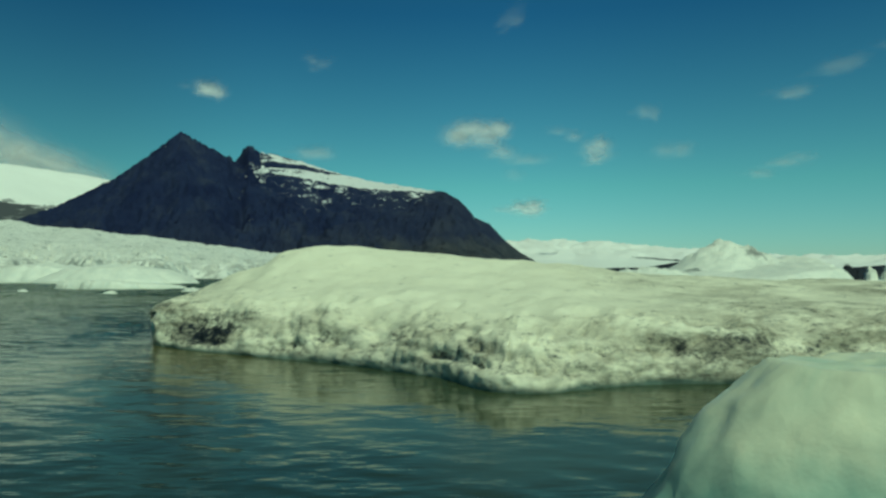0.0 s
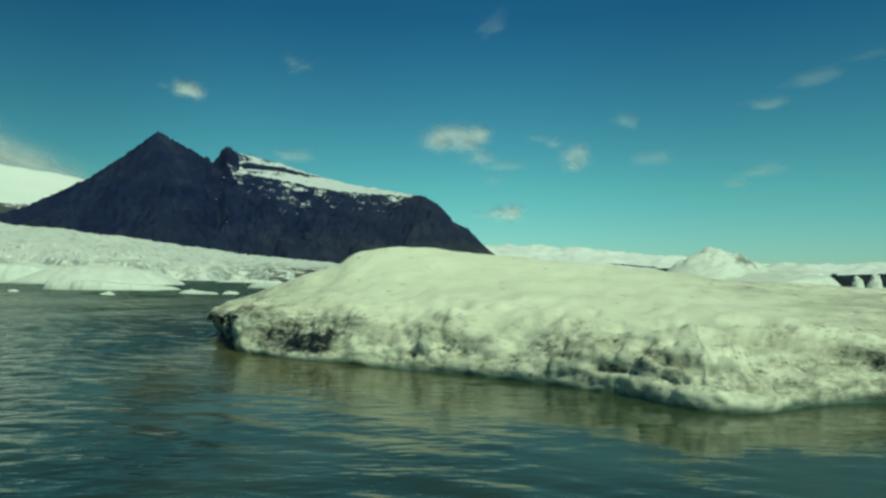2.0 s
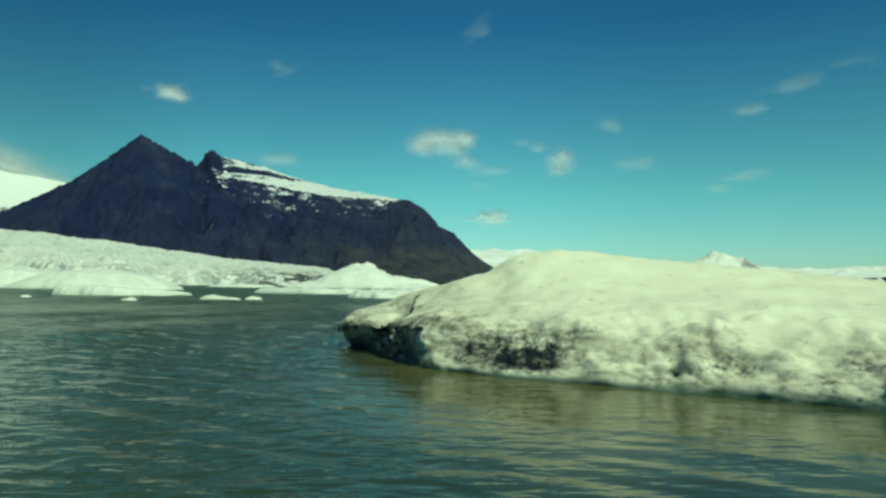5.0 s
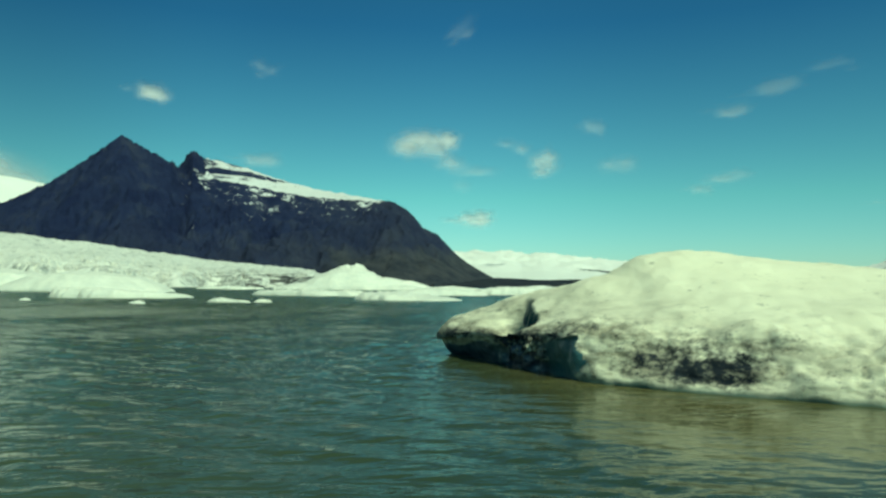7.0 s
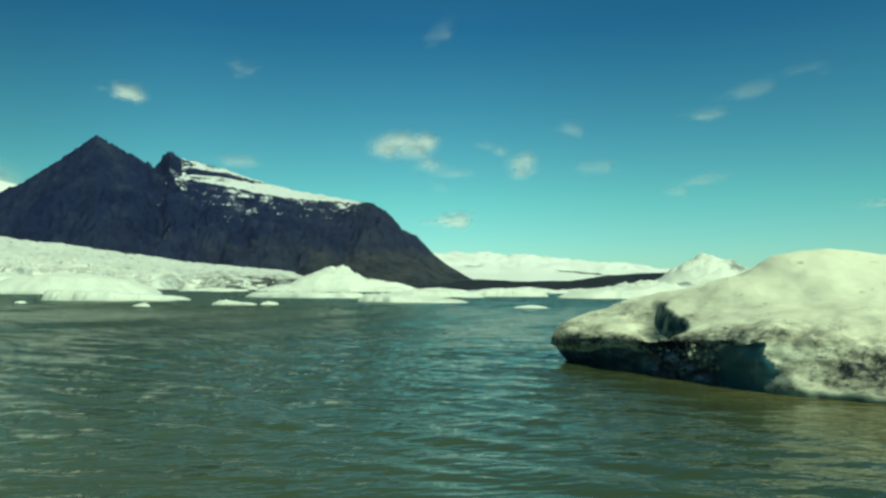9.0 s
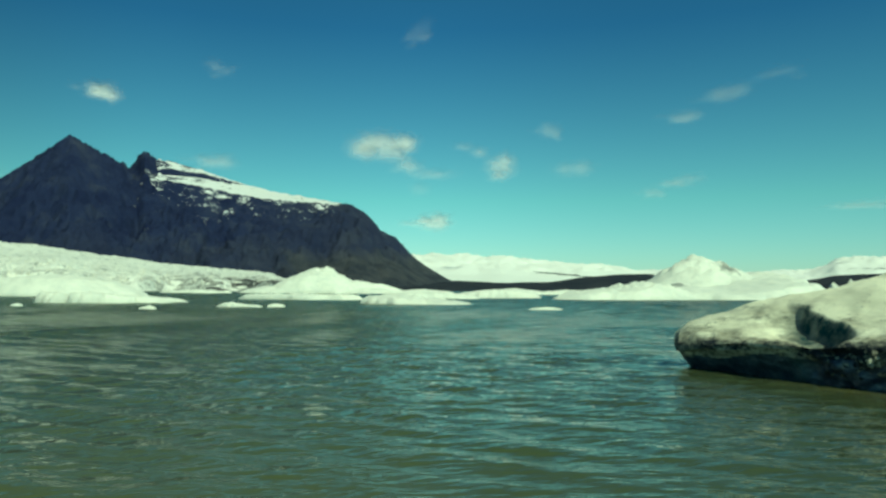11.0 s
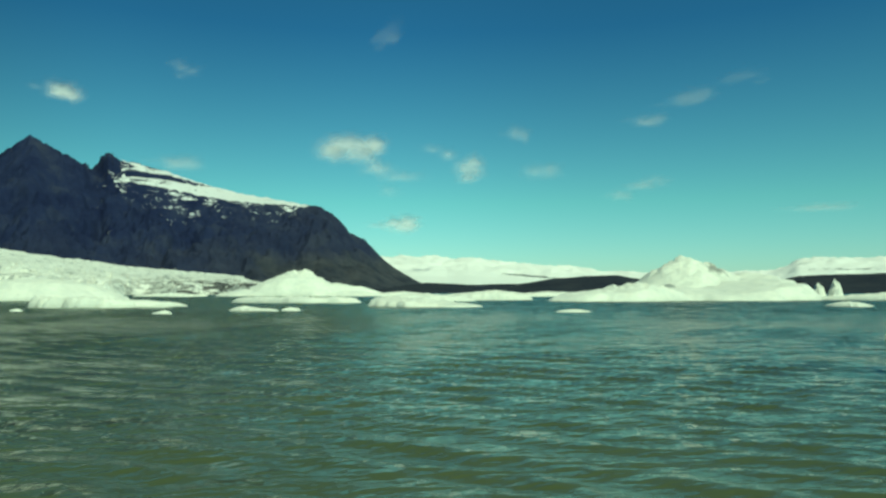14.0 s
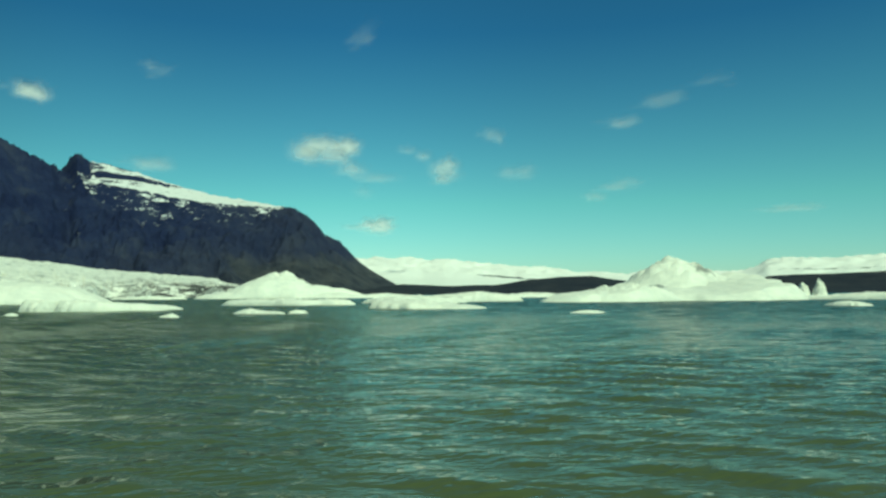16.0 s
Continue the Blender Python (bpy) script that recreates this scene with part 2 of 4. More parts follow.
def cloud_material():
    m = Mat("thin_cumulus")
    edge = m.attribute("puff")
    n = m.noise(0.008, 3, 0.5)
    soft = m.math("MULTIPLY", edge, m.ramp(n, (0.30, 0.55), (0.60, 1.0)), True)
    m.nt.nodes.remove(m.bsdf)
    dif = m.nt.nodes.new("ShaderNodeBsdfDiffuse")
    tra = m.nt.nodes.new("ShaderNodeBsdfTranslucent")
    dif.inputs["Color"].default_value = tra.inputs["Color"].default_value = (0.9, 0.9, 0.9, 1)
    both = m.nt.nodes.new("ShaderNodeMixShader")
    both.inputs[0].default_value = 0.3
    clear = m.nt.nodes.new("ShaderNodeBsdfTransparent")
    last = m.nt.nodes.new("ShaderNodeMixShader")
    m.link(dif.outputs[0], both.inputs[1])
    m.link(tra.outputs[0], both.inputs[2])
    m.link(soft, last.inputs[0])
    m.link(clear.outputs[0], last.inputs[1])
    m.link(both.outputs[0], last.inputs[2])
    m.link(last.outputs[0], m.out.inputs["Surface"])
    return m.m


WATER, CRUST, CLEAR, WET, BERG = water_material(), crust_material(), clear_ice_material(), wet_ice_material(), berg_material()
GLACIER, ROCK, SNOWFIELD, MORAINE, CLOUD = glacier_material(), rock_material(), snowfield_material(), moraine_material(), cloud_material()


# ---- mesh tools ----
def grid_faces(nu, nv, wrap=False):
    """Quads of a grid of nu x nv points, v running fastest; wrap joins the last v to the first."""
    i, j = np.meshgrid(np.arange(nu - 1), np.arange(nv if wrap else nv - 1), indexing="ij")
    k = (j + 1) % nv
    return np.stack([i * nv + j, (i + 1) * nv + j, (i + 1) * nv + k, i * nv + k], -1).reshape(-1, 4)


def mesh_object(name, points, faces, material, smooth=True, extra=(), parent=None, label=""):
    points = np.asarray(points).reshape(-1, 3)
    used, faces = np.unique(np.asarray(faces), return_inverse=True)
    points, faces = points[used], faces.reshape(-1, 4)
    extra = [(key, np.asarray(values).ravel()[used]) for key, values in extra]
    me = bpy.data.meshes.new(name)
    me.from_pydata(np.asarray(points).reshape(-1, 3).tolist(), [], [list(map(int, f)) for f in faces])
    for key, values in extra:
        me.attributes.new(key, "FLOAT", "POINT").data.foreach_set("value", np.asarray(values, np.float32).ravel())
    if smooth:
        me.polygons.foreach_set("use_smooth", [True] * len(me.polygons))
    me.materials.append(material)
    me.update()
    ob = new(name, me)
    if parent:
        ob.parent = parent
    return tagged(ob, label)


def fractal(p, scale, octaves=4, rough=0.5, seed=0.0):
    """Layered noise, about -1 to 1, at each point of an (n, 3) array."""
    off = Vector((seed * 17.3, seed * 7.1, seed * 3.7))
    total = np.empty(len(p))
    for i, q in enumerate(p):
        v = Vector(q) * scale + off
        s, a = 0.0, 1.0
        for _ in range(octaves):
            s += a * noise.noise(v)
            v, a = v * 2.03, a * rough
        total[i] = s
    return total


def smooth_step(x, a, b):
    t = np.clip((x - a) / (b - a), 0, 1)
    return t * t * (3 - 2 * t)


# ---- lake ----
SHORE = [(-9.6, 24.0), (-8.2, 20.8), (-7.6, 19.3), (-4.2, 16.6), (-0.9, 14.2), (0.8, 11.6), (5.1, 12.5), (8.5, 12.9)]


def build_lake():
    """One sheet of water fanned out from the near shore; the ripples coarsen with range."""
    cx, cy = -13.0, -14.0
    side = np.concatenate([[56, 62, 70, 80], np.arange(95, 180, 15)])
    fan = np.concatenate([-side[::-1] - 0.0, np.linspace(-52, 52, 600), side, [180]])
    ranges = np.concatenate([[0.0, 6, 12, 14, 15], 15.5 * np.exp(np.linspace(0, math.log(520 / 15.5), 760)), np.geomspace(560, 4700, 24)])
    a, r = np.meshgrid(np.radians(fan), ranges, indexing="ij")
    x, y = cx + r * np.sin(a), cy + r * np.cos(a)
    step = np.maximum(r * 0.0048, 0.06)
    far = smooth_step(-r, -90, -45)
    z = np.zeros_like(x)
    rng = np.random.RandomState(4)
    for k in range(96):
        if k < 58:      # short choppy ripples
            wave, turn, rise = rng.uniform(0.30, 0.62), rng.normal(58, 30), 0.0030
        elif k < 74:    # the wind's main train
            wave, turn, rise = rng.uniform(0.65, 1.3), rng.normal(54, 16), 0.0068
        else:           # what is left of it in the distance
            wave, turn, rise = rng.uniform(2.0, 6.0), rng.normal(60, 28), 0.0
        keep = smooth_step(wave / step, 2.6, 5.0)
        rise = rise * wave ** 0.7 + (0 if k < 74 else 0.0026 * wave ** 0.8) * (1 - far) * smooth_step(r, 45, 90)
        turn = radians(turn)
        phase = 2 * np.pi / wave * (x * math.cos(turn) + y * math.sin(turn)) + rng.uniform(0, 6.28)
        z += keep * rise * (2.2 * np.exp(1.8 * (np.sin(phase) - 1)) - 0.75)
    near = smooth_step(np.degrees(np.abs(a)) * -1, -52, -49) * smooth_step(r, 15, 17) * smooth_step(-r, -520, -420)
    patch = 0.8 + 0.35 * np.sin(x * 0.19 + 1.0) * np.sin(y * 0.23 + x * 0.07)
    off = np.full(x.shape, 1e3)
    for (ax, ay), (bx, by) in zip(SHORE[:-1], SHORE[1:]):    # distance from the foot of the long berg
        f = np.clip(((x - ax) * (bx - ax) + (y - ay) * (by - ay)) / ((bx - ax) ** 2 + (by - ay) ** 2), 0, 1)
        off = np.minimum(off, np.hypot(x - ax - f * (bx - ax), y - ay - f * (by - ay)))
    off = off + 0.8 * np.sin(x * 0.9 + y * 0.4) + 0.5 * np.sin(x * 2.1 - y * 1.3)
    lee = smooth_step(-off, -6.8, -3.2) * smooth_step(x, -10.8, -8.4)
    open_water = smooth_step(x + 0.4 * y, 12, 34)
    sheltered = smooth_step(x, -10, -5) * smooth_step(-y, -16, -11)
    calm = (0.62 + 0.28 * smooth_step(-x, 6, 18) + 0.45 * open_water - 0.42 * sheltered) * (1 - 0.74 * lee) + 0.3 * smooth_step(y, 40, 70)
    z *= near * patch * calm
    # last mask: silt and painted berg reflection; depth keeps the dark tone off it
    ob = mesh_object("water", np.stack([x, y, z], -1), grid_faces(len(fan), len(ranges)), WATER, extra=[("chop", (1 - 0.78 * lee) * (1 - 0.6 * sheltered) * (1 + 0.9 * open_water)), ("depth", 1 - 0.55 * lee), ("silt_reflection", smooth_step(-off, -8.5, -2.0) * smooth_step(-x, 1.0, 6.0) * smooth_step(x, -9.8, -6.8))])
    tagged(ob, "rippled grey-green glacial lagoon water", "water", kind="structure")


build_lake()


# ---- distant land ----
def along(points, a):
    p = np.array(points)
    return np.interp(a, p[:, 0], p[:, 1])


def polar_sheet(name, bearings, ranges, height, material):
    """Land laid out by bearing and range; height(a, r) gives metres and named weights."""
    a, r = np.meshgrid(bearings, ranges, indexing="ij")
    z, weights = height(a, r)
    pts = np.stack([r * np.sin(np.radians(a)), r * np.cos(np.radians(a)), z], -1)
    return mesh_object(name, pts, grid_faces(len(bearings), len(ranges)), material, extra=list(weights.items()))


def flat_points(a, r):
    return np.stack([r * np.sin(np.radians(a)), r * np.cos(np.radians(a)), np.zeros_like(a)], -1).reshape(-1, 3)


RIDGE = [(-46, 0.2), (-38, 1.8), (-31.3, 3.46), (-28, 4.82), (-24.4, 6.89), (-22.2, 8.63), (-19.9, 10.55), (-17.9, 9.37), (-16.4, 8.6), (-15.9, 8.9), (-15.4, 9.5),
         (-14.95, 10.15), (-14.6, 9.7), (-14.2, 9.5), (-13.2, 9.38), (-11.2, 8.9), (-9.1, 8.26), (-6, 7.5), (-2, 6.93), (0.0, 6.62), (1.1, 6.0), (1.9, 5.2), (2.4, 4.58), (3.5, 4.12), (4.1, 3.5), (5.0, 2.6), (5.85, 1.95), (7.4, 1.05), (8.3, 0.6), (9.5, 0.0)]
BRINK = [(-46, 1.0), (-16.6, 1.0), (-15.6, 0.83), (-12.5, 0.845), (-8.2, 0.885), (-3.8, 0.94), (-1.1, 0.97), (0.1, 1.0), (10, 1.0)]


def mountain_height(a, r):
    ridge = along(RIDGE, a)
    brink = along(BRINK, a)
    t = np.clip((r - 1950) / (2700 - 1950), 0, 1)
    u = np.clip((r - 2700) / 350, 0, 1)
    el = ridge * np.where(u > 0, brink + (1 - brink) * u, brink * t ** 0.9)
    z = r * np.tan(np.radians(el))
    p = flat_points(a, r)
    p[:, 2] = z.ravel() * 0.5
    warp = fractal(p, 1 / 420, 3, 0.5, 4)
    coarse = fractal(p * np.array((1, 0.5, 0.7)), 1 / 230, 5, 0.55, 1).reshape(a.shape)
    q = np.stack([p[:, 0] + warp * 110, p[:, 1] * 0.28, p[:, 2] * 0.5], -1)
    ribs = (0.35 - np.abs(fractal(q, 1 / 75, 4, 0.55, 2))).reshape(a.shape)
    crags = fractal(p, 1 / 34, 4, 0.6, 6).reshape(a.shape)
    body = np.sin(np.pi * np.clip(t, 0, 1)) ** 0.7 * (u == 0)
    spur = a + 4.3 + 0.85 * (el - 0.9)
    pale_slope = smooth_step(spur, -0.4, 1.2) * smooth_step(-el, -3.6, -2.2)
    # besides the scree fan, the low face is paled to paint in haze
    scree_haze = np.maximum(pale_slope, 0.95 * smooth_step(-el, -4.6, -1.0) * (0.6 + 0.4 * np.clip(warp.reshape(a.shape) * 2, -1, 1)))
    scree_haze = np.maximum(scree_haze, 0.40 * smooth_step(a, -9.5, 0.5) * (0.75 + 0.25 * np.clip(warp.reshape(a.shape) * 2, -1, 1)))
    z = z + 24 * np.exp(-((spur + 0.3) / 0.5) ** 2) * smooth_step(-el, -4.5, -2.5) * smooth_step(el, 0.2, 0.9)
    z = z + (coarse * 46 + ribs * 36 * (1 - pale_slope) + crags * 16 * (1 - 0.6 * pale_slope)) * body * np.clip(ridge / 4, 0.15, 1)
    crest = fractal(np.stack([a.ravel() * 50, r.ravel() * 0.9, 0 * a.ravel()], -1), 1 / 30, 5, 0.65, 3).reshape(a.shape)
    rocky = np.clip(smooth_step(-a, 13.0, 15.5) + 0.35 + 0.3 * smooth_step(a, -1, 1), 0, 1)
    z = z + crest * (11 + 12 * smooth_step(a, -19.6, -18.5) * smooth_step(-a, 13, 15)) * smooth_step(t, 0.7, 1) * np.clip(ridge / 6, 0, 1) * rocky
    fade = np.clip((3500 - r) / 450, 0, 1)
    z = np.maximum(z * np.where(r > 3050, fade, 1), 0) - 2
    lit = smooth_step(a, -16.0, -14.0) * smooth_step(-a, -0.2, 1.6)
    snow = np.where(u > 0, 0.60 + 0.18 * smooth_step(a, -13.5, -9), smooth_step(t, 0.50, 1.0) * 0.30 + 0.15 * np.clip(warp.reshape(a.shape), -1, 1)) * lit + 0.05 * smooth_step(t, 0.5, 0.9)
    lower = u - 0.08 - 0.095 * np.clip(a + 15.5, 0, 12)
    crag = smooth_step(lower, -0.02, 0.05) * smooth_step(-a, 7.0, 10.5)
    snow = snow - crag * (0.72 - 0.62 * smooth_step(lower, 0.14, 0.32) * smooth_step(a, -14.9, -13.9))
    snow = snow + 0.16 * fractal(p, 1 / 60, 4, 0.65, 8).reshape(a.shape) * (lit > 0)
    return z, {"snow": snow, "pale_slope": scree_haze, "upper": u, "base": pale_slope}


def build_mountain():
    bearings = np.linspace(-46, 9.5, 640)
    ranges = np.concatenate([np.linspace(1900, 2700, 120), np.linspace(2708, 3500, 46)])
    a, r = np.meshgrid(bearings, ranges, indexing="ij")
    z, weights = mountain_height(a, r)
    pts = np.stack([r * np.sin(np.radians(a)), r * np.cos(np.radians(a)), z], -1)
    faces = grid_faces(len(bearings), len(ranges))
    top = new("mountain")
    snow = (weights["upper"].ravel()[faces[:, 0]] > 0) & (a.ravel()[faces[:, 0]] > -16.2)
    low = (weights["base"].ravel()[faces[:, 0]] > 0.5) & ~snow
    extra = [(k, weights[k]) for k in ("snow", "pale_slope")]
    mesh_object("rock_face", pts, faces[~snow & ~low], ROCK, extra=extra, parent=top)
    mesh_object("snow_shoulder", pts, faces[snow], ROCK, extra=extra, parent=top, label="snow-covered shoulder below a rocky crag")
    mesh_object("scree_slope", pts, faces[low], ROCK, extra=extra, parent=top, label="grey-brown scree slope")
    tagged(top, "dark twin-peaked basalt mountain with snow on its shoulder", "mountain")


build_mountain()


def dome_height(a, r):
    el = along([(-75, 7), (-45, 8.2), (-31.4, 7.5), (-28, 7.2), (-24.4, 6.8), (-18, 5.0)], a)
    t = np.clip((r - 2900) / 1200, 0, 1)
    z = r * np.tan(np.radians(el)) * np.where(t < 1, t ** 0.7, 1)
    z = z + fractal(flat_points(a, r), 1 / 300, 4, 0.5, 5).reshape(a.shape) * 14 * smooth_step(t, 0, 0.5)
    rock = 0.80 * smooth_step(-t, -0.72, -0.50)
    return z - 3, {"rock": rock}


dome = polar_sheet("snow_mountain", np.linspace(-75, -17, 220), np.linspace(2900, 4300, 60), dome_height, SNOWFIELD)
tagged(dome, "snow-covered mountain flank with dark rock streaks", "mountain")

FAR = [(0, 2.6), (4.6, 2.78), (8.6, 2.72), (10, 2.58), (11.8, 2.72), (14, 2.38), (16.3, 2.22), (20.2, 1.88), (22.7, 1.62), (26, 1.38), (31, 1.38), (34, 1.5), (35, 1.9), (35.7, 2.35), (37.9, 2.42), (39.2, 2.28), (41.5, 2.42), (52, 2.2), (75, 2.6)]


def far_height(a, r):
    el = along(FAR, a)
    t = np.clip((r - 2000) / 2300, 0, 1)
    z = r * np.tan(np.radians(el)) * (0.42 * np.clip(t / 0.5, 0, 1) + 0.58 * smooth_step(t, 0.5, 1))
    n = fractal(flat_points(a, r), 1 / 160, 5, 0.62, 7).reshape(a.shape)
    z = z + n * 20 * smooth_step(t, 0.45, 0.9)
    rock = 0.27 * smooth_step(t, 0.7, 0.95) + 0.25 * smooth_step(-t, -0.3, -0.05)
    line = np.degrees(np.arctan2(z, r)) - (1.50 - 0.085 * (a - 14.5))
    rock = rock + 1.2 * np.exp(-(line / 0.06) ** 2) * smooth_step(a, 13, 15.5) * smooth_step(-a, -21, -19)
    cliff = np.degrees(np.arctan2(z, r)) - 1.66
    rock = rock + 0.55 * np.exp(-(cliff / 0.16) ** 2) * smooth_step(a, 35.5, 36.5)
    return z - 3, {"rock": rock}


def build_snow_range():
    bearings, ranges = np.linspace(0, 75, 420), np.linspace(2000, 4550, 80)
    a, r = np.meshgrid(bearings, ranges, indexing="ij")
    z, weights = far_height(a, r)
    pts = np.stack([r * np.sin(np.radians(a)), r * np.cos(np.radians(a)), z], -1)
    faces = grid_faces(len(bearings), len(ranges))
    plain = r.ravel()[faces[:, 0]] < 3200
    top = new("snow_range")
    mesh_object("snow_plain", pts, faces[plain], SNOWFIELD, extra=list(weights.items()), parent=top, label="snow plain crossed by a dark rock band")
    mesh_object("ridge", pts, faces[~plain], SNOWFIELD, extra=list(weights.items()), parent=top)
    tagged(top, "low range of distant snow-covered mountains", "mountain range")


build_snow_range()

HILLS = [(4, 0.3), (8, 0.8), (12, 0.68), (15.1, 0.72), (17.3, 1.05), (20, 1.25), (22.6, 1.38), (24.2, 1.1), (26, 0.9), (28, 0.6), (31.1, 0.80), (33.7, 0.93), (35.2, 1.24), (37.4, 1.34), (43.4, 1.46), (60, 1.7), (75, 1.0)]


def hill_height(a, r):
    el = along(HILLS, a)
    t = np.clip((r - 1150) / 350, 0, 1)
    z = 1500 * np.tan(np.radians(el)) * smooth_step(t, 0, 1) * np.clip((1950 - r) / 350, 0, 1)
    n = fractal(flat_points(a, r), 1 / 90, 5, 0.6, 9).reshape(a.shape)
    return z + n * 1.6 * t - 1.0, {}


hills = polar_sheet("moraine", np.linspace(3, 75, 420), np.linspace(1100, 1950, 40), hill_height, MORAINE)
tagged(hills, "low dark moraine hills along the far shore", "hill")


def glacier_height(a, r):
    el = 0.35 + 0.11 * np.abs(a)
    taper = smooth_step(-a, 2.5, 7)
    lip = (4.0 + 0.16 * np.abs(a)) * taper
    front = 520 + 40 * np.sin(a * 0.35) + 22 * np.sin(a * 1.3 + 1)
    t = np.clip((r - front) / (1900 - 520), 0, 1.2)
    bank = smooth_step((r - front) / 34, 0, 1)
    z = -1.5 + (lip + 1.5) * bank + (1900 * np.tan(np.radians(el)) * taper - lip) * np.clip(t, 0, 1) ** 0.85
    p = flat_points(a, r)
    n = fractal(p, 1 / 60, 5, 0.6, 11).reshape(a.shape)
    c = 1 - 2 * np.abs(fractal(p * np.array((1, 0.45, 1)), 1 / 22, 3, 0.55, 12)).reshape(a.shape)
    z = z + (n * 4 + c * 2.6 * (1 - 0.7 * np.clip(t, 0, 1))) * bank * taper * np.clip(0.35 + t * 2, 0, 1.3)
    slots = np.abs(fractal(p * np.array((1, 0.6, 1)), 1 / 11, 3, 0.6, 13)).reshape(a.shape)
    z = z - 4.2 * smooth_step(-slots, -0.16, -0.02) * bank * taper * smooth_step(-t, -0.22, -0.05) * smooth_step((r - front) / 60, 0.1, 0.6)
    grit = smooth_step(a, -18, -8) * smooth_step(-t, -0.25, -0.0) * 0.9 + 0.14 + 0.25 * smooth_step(-t, -0.06, -0.02)
    return np.where(r < front, -1.5, np.maximum(z, -1)), {"grit": grit}


def build_glacier():
    bearings = np.linspace(-75, -2, 900)
    ranges = np.concatenate([np.linspace(460, 640, 60), np.linspace(648, 2000, 90)])
    a, r = np.meshgrid(bearings, ranges, indexing="ij")
    z, weights = glacier_height(a, r)
    pts = np.stack([r * np.sin(np.radians(a)), r * np.cos(np.radians(a)), z], -1)
    faces = grid_faces(len(bearings), len(ranges))
    front = r.ravel()[faces[:, 0]] < 620
    top = new("glacier")
    mesh_object("ice_front", pts, faces[front], GLACIER, extra=list(weights.items()), parent=top, label="broken grit-streaked calving front")
    mesh_object("ice_surface", pts, faces[~front], GLACIER, extra=list(weights.items()), parent=top)
    tagged(top, "crevassed white glacier tongue ending in the lagoon", "glacier")


build_glacier()


# ---- clouds ----
def build_cloud(bearing, height, wide, tall, seed, dense=0.8, lean=0.0, reach=3300, n=6, shape=()):
    """A puff of overlapping soft sheets of vapour at different depths; shape lists lobes (across, up, width, height, density)."""
    rng = np.random.RandomState(seed)
    c = Vector((reach * math.sin(radians(bearing)), reach * math.cos(radians(bearing)), reach * math.tan(radians(height))))
    px = math.tan(radians(1)) * reach
    across = Vector((math.cos(radians(bearing)), -math.sin(radians(bearing)), 0))
    outward = Vector((math.sin(radians(bearing)), math.cos(radians(bearing)), 0))
    pts, faces, puff = [], [], []
    nr, ns = 8, 28
    lobes = list(shape)
    for k in range(0 if shape else n):
        s = rng.uniform(0.45, 0.8) if k else 1.1
        ox, oz = (rng.uniform(-0.34, 0.34), rng.uniform(-0.22, 0.22)) if k else (0, 0)
        lobes.append((ox, oz, s, s, 1.0))
    for k, (ox, oz, su, sw, weight) in enumerate(lobes):
        depth = rng.uniform(-60, 60)
        base = len(pts)
        for i in range(nr):
            for j in range(ns):
                q = i / (nr - 1)
                th = j / ns * 2 * math.pi
                wob = 1 + 0.35 * noise.noise(Vector((math.cos(th) * 1.5, math.sin(th) * 1.5, seed * 3.1 + k))) + 0.15 * noise.noise(Vector((math.cos(th) * 4, math.sin(th) * 4, seed * 1.7 + k)))
                u = (ox + 0.5 * su * q * wob * math.cos(th)) * wide * px
                w = (oz + 0.5 * sw * q * wob * math.sin(th)) * tall * px
                w += u * math.tan(radians(lean))
                pts.append(c + across * u + Vector((0, 0, w)) + outward * (depth + 30 * (1 - q * q)))
                puff.append(dense * weight * 0.5 * math.exp(-2.6 * q * q) * (1 - q * q))
        for f in grid_faces(nr, ns, True):
            faces.append([base + int(v) for v in f])
    ob = mesh_object("cloud", [tuple(p) for p in pts], faces, CLOUD, extra=[("puff", puff)])
    tagged(ob, "small thin fair-weather cloud in the blue sky", "cloud", "small clouds", kind="structure")


HEAP = ((-0.25, -0.05, 0.6, 0.8, 1.0), (0.12, 0.0, 0.75, 0.9, 1.0), (0.28, 0.15, 0.45, 0.55, 0.9), (-0.05, 0.10, 0.7, 0.6, 0.9), (0.28, -0.42, 0.6, 0.55, 0.45), (0.60, -0.56, 0.8, 0.4, 0.32), (0.45, -0.9, 0.5, 0.4, 0.12))
WING = ((0.12, -0.05, 0.75, 0.85, 1.0), (0.20, 0.12, 0.55, 0.6, 0.9), (0.10, -0.25, 0.6, 0.5, 0.8), (-0.25, 0.26, 0.55, 0.4, 0.5), (-0.55, 0.40, 0.6, 0.34, 0.35))
PUFF = ((0.0, 0.0, 1.0, 0.9, 1.0), (-0.14, 0.06, 0.7, 0.8, 0.9), (0.18, -0.04, 0.65, 0.75, 0.9), (-0.5, 0.1, 0.6, 0.4, 0.25))
CAP = ((0.0, -0.06, 1.0, 0.75, 1.0), (0.10, 0.10, 0.65, 0.75, 1.0), (-0.22, 0.02, 0.6, 0.6, 0.8), (-0.5, -0.1, 0.6, 0.4, 0.35))
